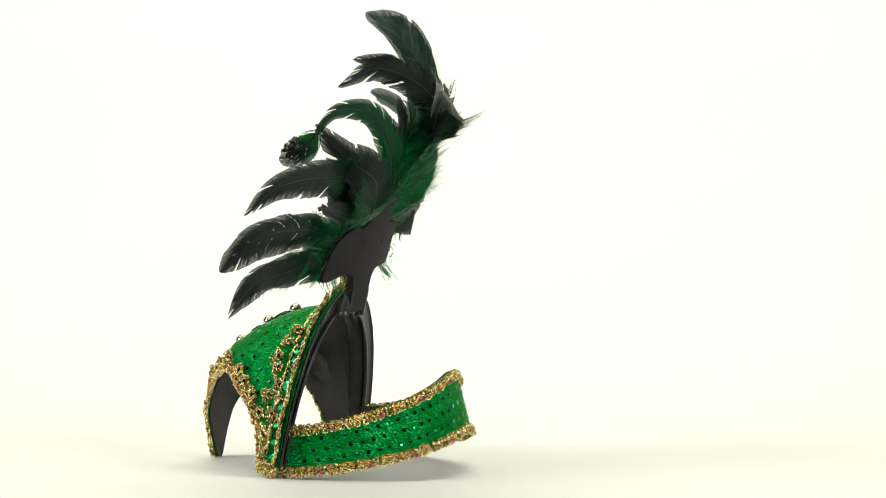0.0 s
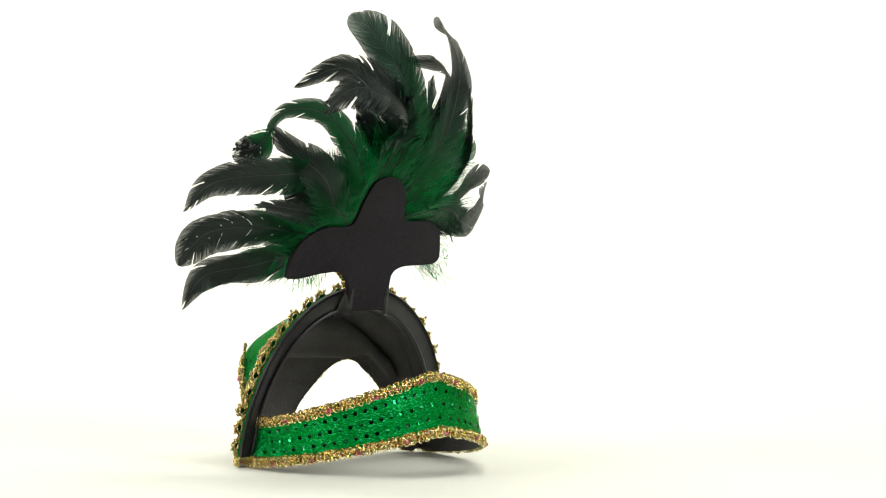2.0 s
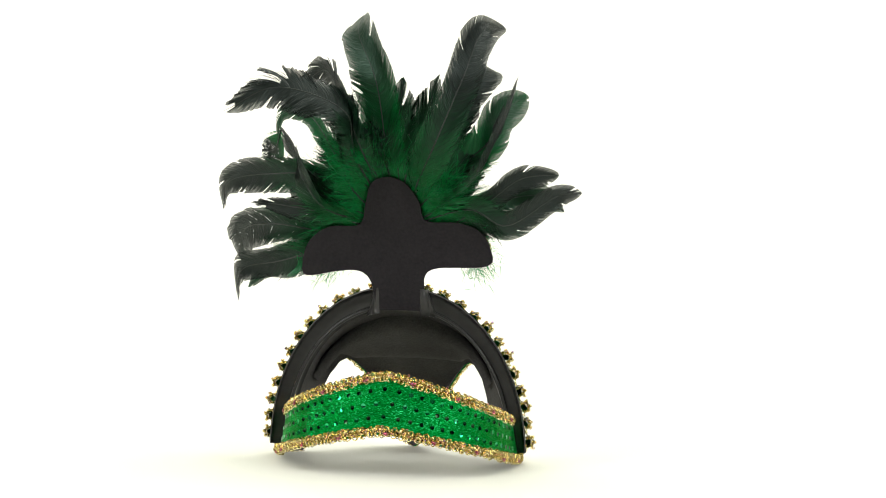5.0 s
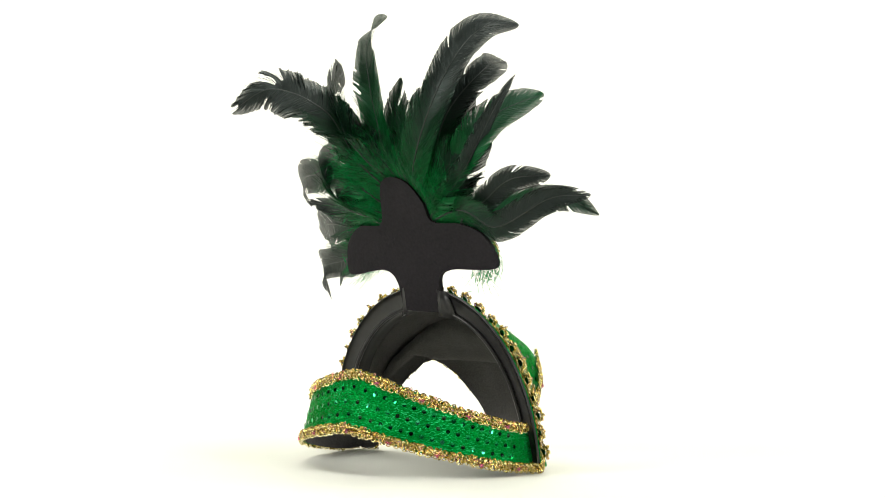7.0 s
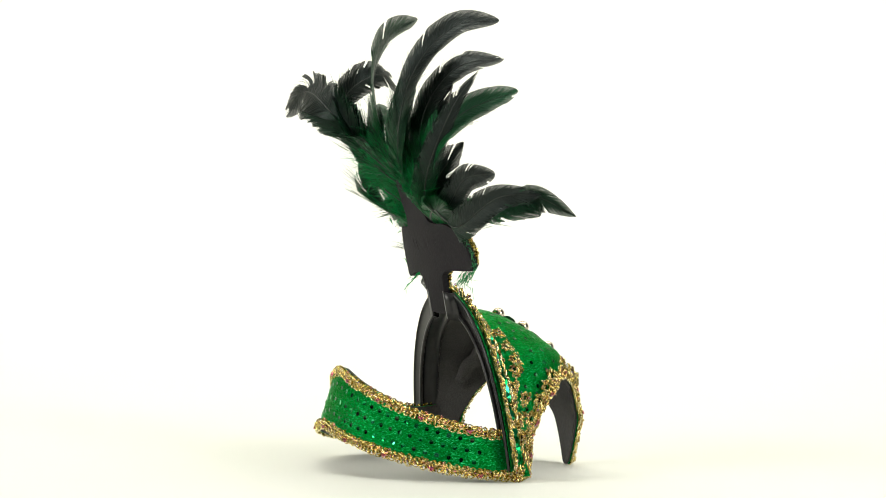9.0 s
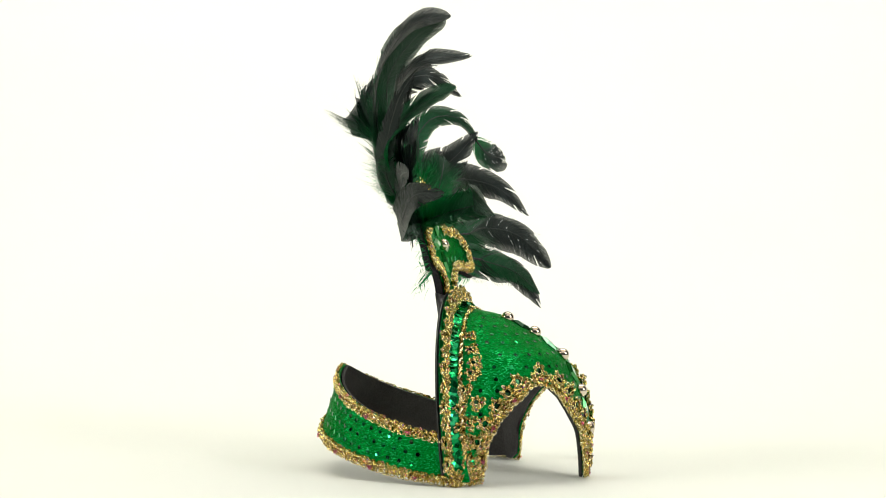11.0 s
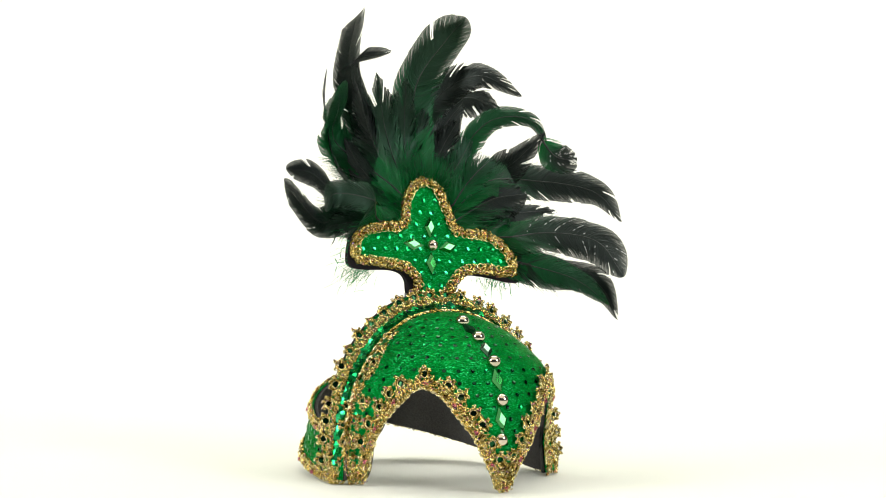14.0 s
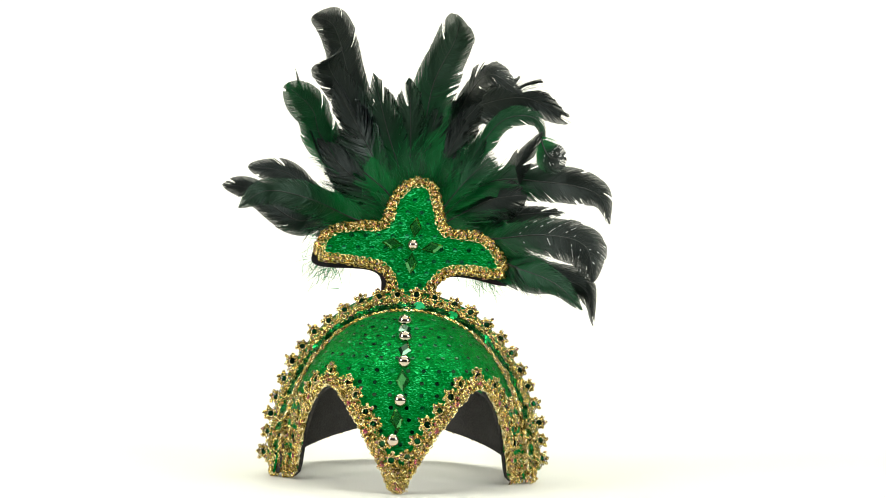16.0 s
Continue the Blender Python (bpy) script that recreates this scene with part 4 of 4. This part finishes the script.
def down(origin, direction, count, reach, seed, spread=0.6, label="fluffy green down at the feather roots"):
    """A tuft of loose down: many fine curling hairs from one root."""
    rnd = random.Random(seed)
    V, F, U = [], [], []
    d = Vector(direction).normalized()
    for _ in range(count):
        dd = (d + Vector((rnd.gauss(0, spread), rnd.gauss(0, spread * 0.45), rnd.gauss(0, spread)))).normalized()
        p = Vector(origin) + Vector((rnd.gauss(0, 0.007), rnd.gauss(0, 0.0025), rnd.gauss(0, 0.007)))
        ln = reach * rnd.uniform(0.45, 1.1)
        sd = dd.orthogonal().normalized()
        sd = Matrix.Rotation(rnd.uniform(0, 6.28), 3, dd) @ sd
        curl = dd.cross(sd) * rnd.gauss(0, 0.3) + Vector((0, 0, -0.12))
        o = len(V)
        for s in range(5):
            q = s / 4
            c0 = p + (dd * q + curl * q * q) * ln
            h = 0.00024 * (1 - 0.8 * q)
            V += [c0 - sd * h, c0 + sd * h]
            U += [(q, 0)] * 2
        for s in range(4):
            F.append((o + 2 * s, o + 2 * s + 1, o + 2 * s + 3, o + 2 * s + 2))
    return raw_part("down_tuft", tuck(V).tolist(), F, F_DOWN, helmet, label, uvs=U)


def plume():
    f = feather
    R = (0.008, -0.0215, 0.170)
    f([R, (-0.0447, -0.0077, 0.1875), (-0.0738, -0.0142, 0.1769), (-0.1073, -0.0310, 0.1982), (-0.1253, -0.0561, 0.2010)], 0.024, F_DARK, 1, face=(0.57, -0.78, 0.2), label="black feather with a frayed tip")
    f([R, (-0.030, -0.026, 0.178), (-0.0629, -0.0710, 0.1934), (-0.0933, -0.0688, 0.1982), (-0.1108, -0.0879, 0.1863)], 0.028, F_MID, 2, face=(0.57, -0.78, 0.2), tipw=0.3, label="dark green feather curling forward")
    f([R, (-0.0290, -0.0142, 0.1746), (-0.0580, -0.0145, 0.1919), (-0.0824, -0.0164, 0.2105), (-0.1097, -0.0276, 0.2144)], 0.020, F_DARK, 3, face=(0.57, -0.78, 0.2), tipw=0.85, label="black feather with a rounded tip")
    f([R, (-0.0137, -0.0130, 0.2011), (-0.0568, -0.0015, 0.2328), (-0.0661, -0.0206, 0.2566), (-0.0830, -0.0533, 0.2722)], 0.029, F_GREEN, 4, edge=(0.75, 0.10, 0.65), face=(0.57, -0.78, 0.2), tipw=0.8, label="emerald feather curving forward")
    f([R, (-0.0272, -0.0066, 0.1894), (-0.0554, 0.0013, 0.2168), (-0.0720, -0.0097, 0.2602), (-0.0786, -0.0253, 0.2853)], 0.018, F_DARK, 5, face=(-0.95, 0.25, 0.0), tipw=0.15, gaps=0.3, ragged=0.10, label="pointed black feather with ragged edges")
    f([R, (-0.0185, 0.0109, 0.2233), (-0.0407, 0.0112, 0.2785), (-0.0520, -0.0142, 0.3150), (-0.0657, -0.0445, 0.3210)], 0.029, F_DARK, 6, edge=(0.80, 0.10, 0.60), face=(0.57, -0.82, 0.05), tipw=0.75, label="tall black feather with a curled tip")
    f([R, (-0.0196, -0.0050, 0.2105), (-0.0364, -0.0009, 0.2549), (-0.0554, -0.0180, 0.2876), (-0.0452, -0.0564, 0.2958)], 0.025, F_DARK, 7, edge=(0.80, 0.20, 0.60), face=(0.57, -0.82, 0.05), tipw=0.75, label="black feather curling forward")
    f([R, (0.0118, 0.0060, 0.2235), (0.0189, 0.0185, 0.2754), (0.0345, 0.0033, 0.3098), (0.0365, -0.0200, 0.3251)], 0.034, F_MID, 8, face=(-0.3, -0.95, 0.05), tipw=0.85, label="tall bottle green feather")
    f([R, (0.0245, 0.0164, 0.2177), (0.0411, 0.0339, 0.2626), (0.0592, 0.0001, 0.2849), (0.0833, -0.0244, 0.2702)], 0.029, F_DARK, 9, face=(-0.65, -0.7, 0.25), gaps=0.4, ragged=0.10, tipw=0.3, label="black feather with split barbs")
    f([R, (0.0331, 0.0147, 0.2230), (0.0378, 0.0444, 0.2552), (0.0843, 0.0495, 0.2705), (0.1214, 0.0544, 0.2527)], 0.035, F_DARK, 10, fluff=0.5, face=(-0.81, 0.59, 0.25), gaps=0.35, ragged=0.14, tipw=0.5, label="black feather bending backward")
    f([R, (0.0334, -0.0011, 0.1950), (0.0498, 0.0062, 0.2256), (0.0696, -0.0032, 0.2520), (0.0926, -0.0220, 0.2537), (0.0995, -0.0371, 0.2324)], 0.021, F_GREEN, 11, face=(-0.65, -0.7, 0.25), tipw=0.12, gaps=0.4, lean=0.7, label="long green feather curling over")
    f([(0.0955, -0.0310, 0.2415), (0.1005, -0.0410, 0.2290), (0.1065, -0.0490, 0.2258), (0.1135, -0.0530, 0.2275)], 0.023, F_DARK, 21, face=(-0.65, -0.7, 0.25), tipw=0.9, fluff=0.0, dense=1.6, speck=True, label="small speckled feather tip")
    f([(0.02, -0.022, 0.176), (0.0556, -0.0057, 0.1845), (0.0731, 0.0014, 0.2070), (0.0829, -0.0188, 0.2235), (0.0976, -0.0346, 0.2450)], 0.033, F_DARK, 12, face=(-0.75, -0.58, 0.3), tipw=0.25, label="black pointed feather")
    f([(0.02, -0.022, 0.174), (0.0580, -0.0159, 0.2068), (0.1003, -0.0216, 0.2092), (0.1355, -0.0442, 0.2025), (0.1445, -0.0675, 0.1815)], 0.030, F_DARK, 13, face=(-0.75, -0.58, 0.3), tipw=0.22, label="broad black feather drooping at the tip")
    f([(0.02, -0.022, 0.170), (0.045, -0.016, 0.178), (0.067, -0.020, 0.183), (0.095, -0.024, 0.187), (0.116, -0.026, 0.188)], 0.020, F_DARK, 14, face=(-0.65, -0.7, 0.25), tipw=0.1, gaps=0.6, ragged=0.12, label="short black feather with split barbs")
    f([(0.02, -0.022, 0.166), (0.0624, -0.0346, 0.1680), (0.0999, -0.0415, 0.1722), (0.1270, -0.0631, 0.1666), (0.1336, -0.0877, 0.1428)], 0.032, F_DARK, 15, face=(-0.6, -0.65, 0.45), tipw=0.7, speck=True, label="broad black feather flecked with white bars")
    f([(0.02, -0.022, 0.162), (0.0596, -0.0357, 0.1554), (0.0966, -0.0495, 0.1446), (0.1279, -0.0633, 0.1366), (0.1343, -0.0811, 0.1113)], 0.030, F_DARK, 16, face=(-0.85, -0.25, 0.45), tipw=0.2, label="black feather drooping to a point")
    f([(0.02, -0.022, 0.160), (0.042, -0.020, 0.158), (0.076, -0.040, 0.150), (0.107, -0.064, 0.140), (0.1266, -0.081, 0.1225)], 0.024, F_GREEN, 17, face=(-0.75, -0.58, 0.3), tipw=0.3, label="green feather under the black ones")
    # dark body of the plume behind the crest's arms
    f([(0.02, -0.022, 0.176), (0.036, -0.018, 0.198), (0.050, -0.018, 0.214), (0.066, -0.016, 0.226)], 0.030, F_GREEN, 41, tipw=0.05, face=(-0.65, -0.7, 0.25), fluff=0.9, gaps=0.3, ragged=0.2, dense=1.6, fine=0.42, label="fluffy green feather")
    f([(0.02, -0.022, 0.172), (0.044, -0.020, 0.186), (0.064, -0.022, 0.196), (0.088, -0.028, 0.200)], 0.034, F_DARK, 42, face=(-0.65, -0.7, 0.25), gaps=0.5, ragged=0.2, label="short black body feather")
    f([R, (-0.020, -0.012, 0.196), (-0.044, -0.014, 0.216), (-0.062, -0.022, 0.236)], 0.040, F_DARK, 43, tipw=0.05, face=(0.57, -0.82, 0.05), gaps=0.5, ragged=0.2, label="short black body feather")
    f([R, (-0.012, -0.004, 0.205), (-0.030, -0.004, 0.238), (-0.052, -0.016, 0.278)], 0.040, F_DARK, 44, tipw=0.05, face=(0.57, -0.82, 0.05), gaps=0.5, ragged=0.2, label="short black body feather")
    f([R, (0.020, 0.000, 0.205), (0.034, 0.004, 0.232), (0.046, 0.000, 0.254)], 0.036, F_DARK, 45, tipw=0.05, face=(-0.3, -0.9, 0.1), gaps=0.5, ragged=0.2, label="short black body feather")
    # inner green body of the plume
    f([R, (0.004, 0.000, 0.205), (0.004, 0.008, 0.240), (0.002, 0.004, 0.282)], 0.034, F_MID, 37, tipw=0.05, fluff=0.6, gaps=0.4, ragged=0.2, dense=1.6, fine=0.42, label="fluffy green feather")
    f([R, (0.018, 0.002, 0.205), (0.034, 0.010, 0.240), (0.056, 0.010, 0.268)], 0.032, F_DARK, 38, tipw=0.05, fluff=0.6, gaps=0.5, ragged=0.2, dense=1.6, fine=0.42, label="wispy black feather")
    f([R, (0.000, 0.000, 0.205), (-0.012, 0.006, 0.240), (-0.024, 0.002, 0.284)], 0.036, F_MID, 31, tipw=0.05, fluff=0.6, gaps=0.3, ragged=0.2, dense=1.9, fine=0.42, label="fluffy green feather")
    f([R, (0.010, 0.000, 0.205), (0.016, 0.010, 0.232), (0.024, 0.012, 0.262)], 0.036, F_MID, 32, tipw=0.05, fluff=0.7, gaps=0.3, ragged=0.2, dense=1.9, fine=0.42, label="fluffy green feather")
    f([R, (0.024, -0.006, 0.198), (0.044, 0.000, 0.218), (0.058, 0.002, 0.240)], 0.034, F_GREEN, 33, tipw=0.05, fluff=0.9, gaps=0.3, ragged=0.2, dense=1.9, fine=0.42, label="fluffy green feather")
    f([R, (-0.018, -0.004, 0.196), (-0.036, 0.000, 0.214), (-0.052, -0.004, 0.238)], 0.034, F_GREEN, 34, tipw=0.05, fluff=0.8, gaps=0.3, ragged=0.2, dense=1.9, fine=0.42, label="fluffy green feather")
    f([R, (0.034, -0.012, 0.184), (0.058, -0.012, 0.194), (0.078, -0.016, 0.200)], 0.030, F_MID, 35, fluff=0.9, gaps=0.3, ragged=0.2, dense=1.9, fine=0.42, label="fluffy green feather")
    f([R, (-0.026, -0.010, 0.176), (-0.048, -0.010, 0.178), (-0.070, -0.014, 0.174)], 0.026, F_MID, 36, fluff=0.9, gaps=0.3, ragged=0.2, dense=1.9, fine=0.42, label="fluffy green feather")
    tufts = [((0.008, -0.006, 0.190), (0, 0.1, 1), 0.055), ((-0.012, -0.008, 0.188), (-0.5, 0.1, 0.8), 0.050), ((0.028, -0.008, 0.186), (0.5, 0.1, 0.8), 0.055),
             ((0.044, -0.014, 0.172), (0.9, 0.0, 0.2), 0.040), ((-0.030, -0.014, 0.172), (-0.9, 0.0, 0.1), 0.034), ((0.050, -0.018, 0.158), (0.7, 0.0, -0.35), 0.034),
             ((-0.044, -0.020, 0.160), (-0.8, 0, -0.3), 0.026), ((0.010, 0.006, 0.215), (0.1, 0.4, 0.9), 0.045), ((0.034, 0.010, 0.215), (0.4, 0.6, 0.5), 0.040), ((-0.026, 0.002, 0.205), (-0.4, 0.4, 0.6), 0.040)]
    tufts += [((0.022, 0.004, 0.205), (0.3, 0.9, 0.3), 0.060), ((0.020, -0.002, 0.188), (0.3, 0.9, -0.1), 0.056), ((0.030, 0.014, 0.225), (0.4, 0.8, 0.2), 0.050),
              ((0.060, -0.026, 0.146), (0.6, 0.1, -0.6), 0.024), ((-0.052, -0.026, 0.150), (-0.6, 0.1, -0.7), 0.022)]
    for k, (o, d, r) in enumerate(tufts):
        down(o, d, 240, r * 0.5, 60 + k)


plume()


# ---- the turntable's turn ----
def motions():
    rows = []
    for k in range(33):
        t = k * 0.5
        deg = -15.614 * (t - 16) + 0.01683 * (t - 16) ** 2
        rows.append((t, pose(0, 0, 0, 0, 0, deg)))
    walk(helmet, rows)


motions()
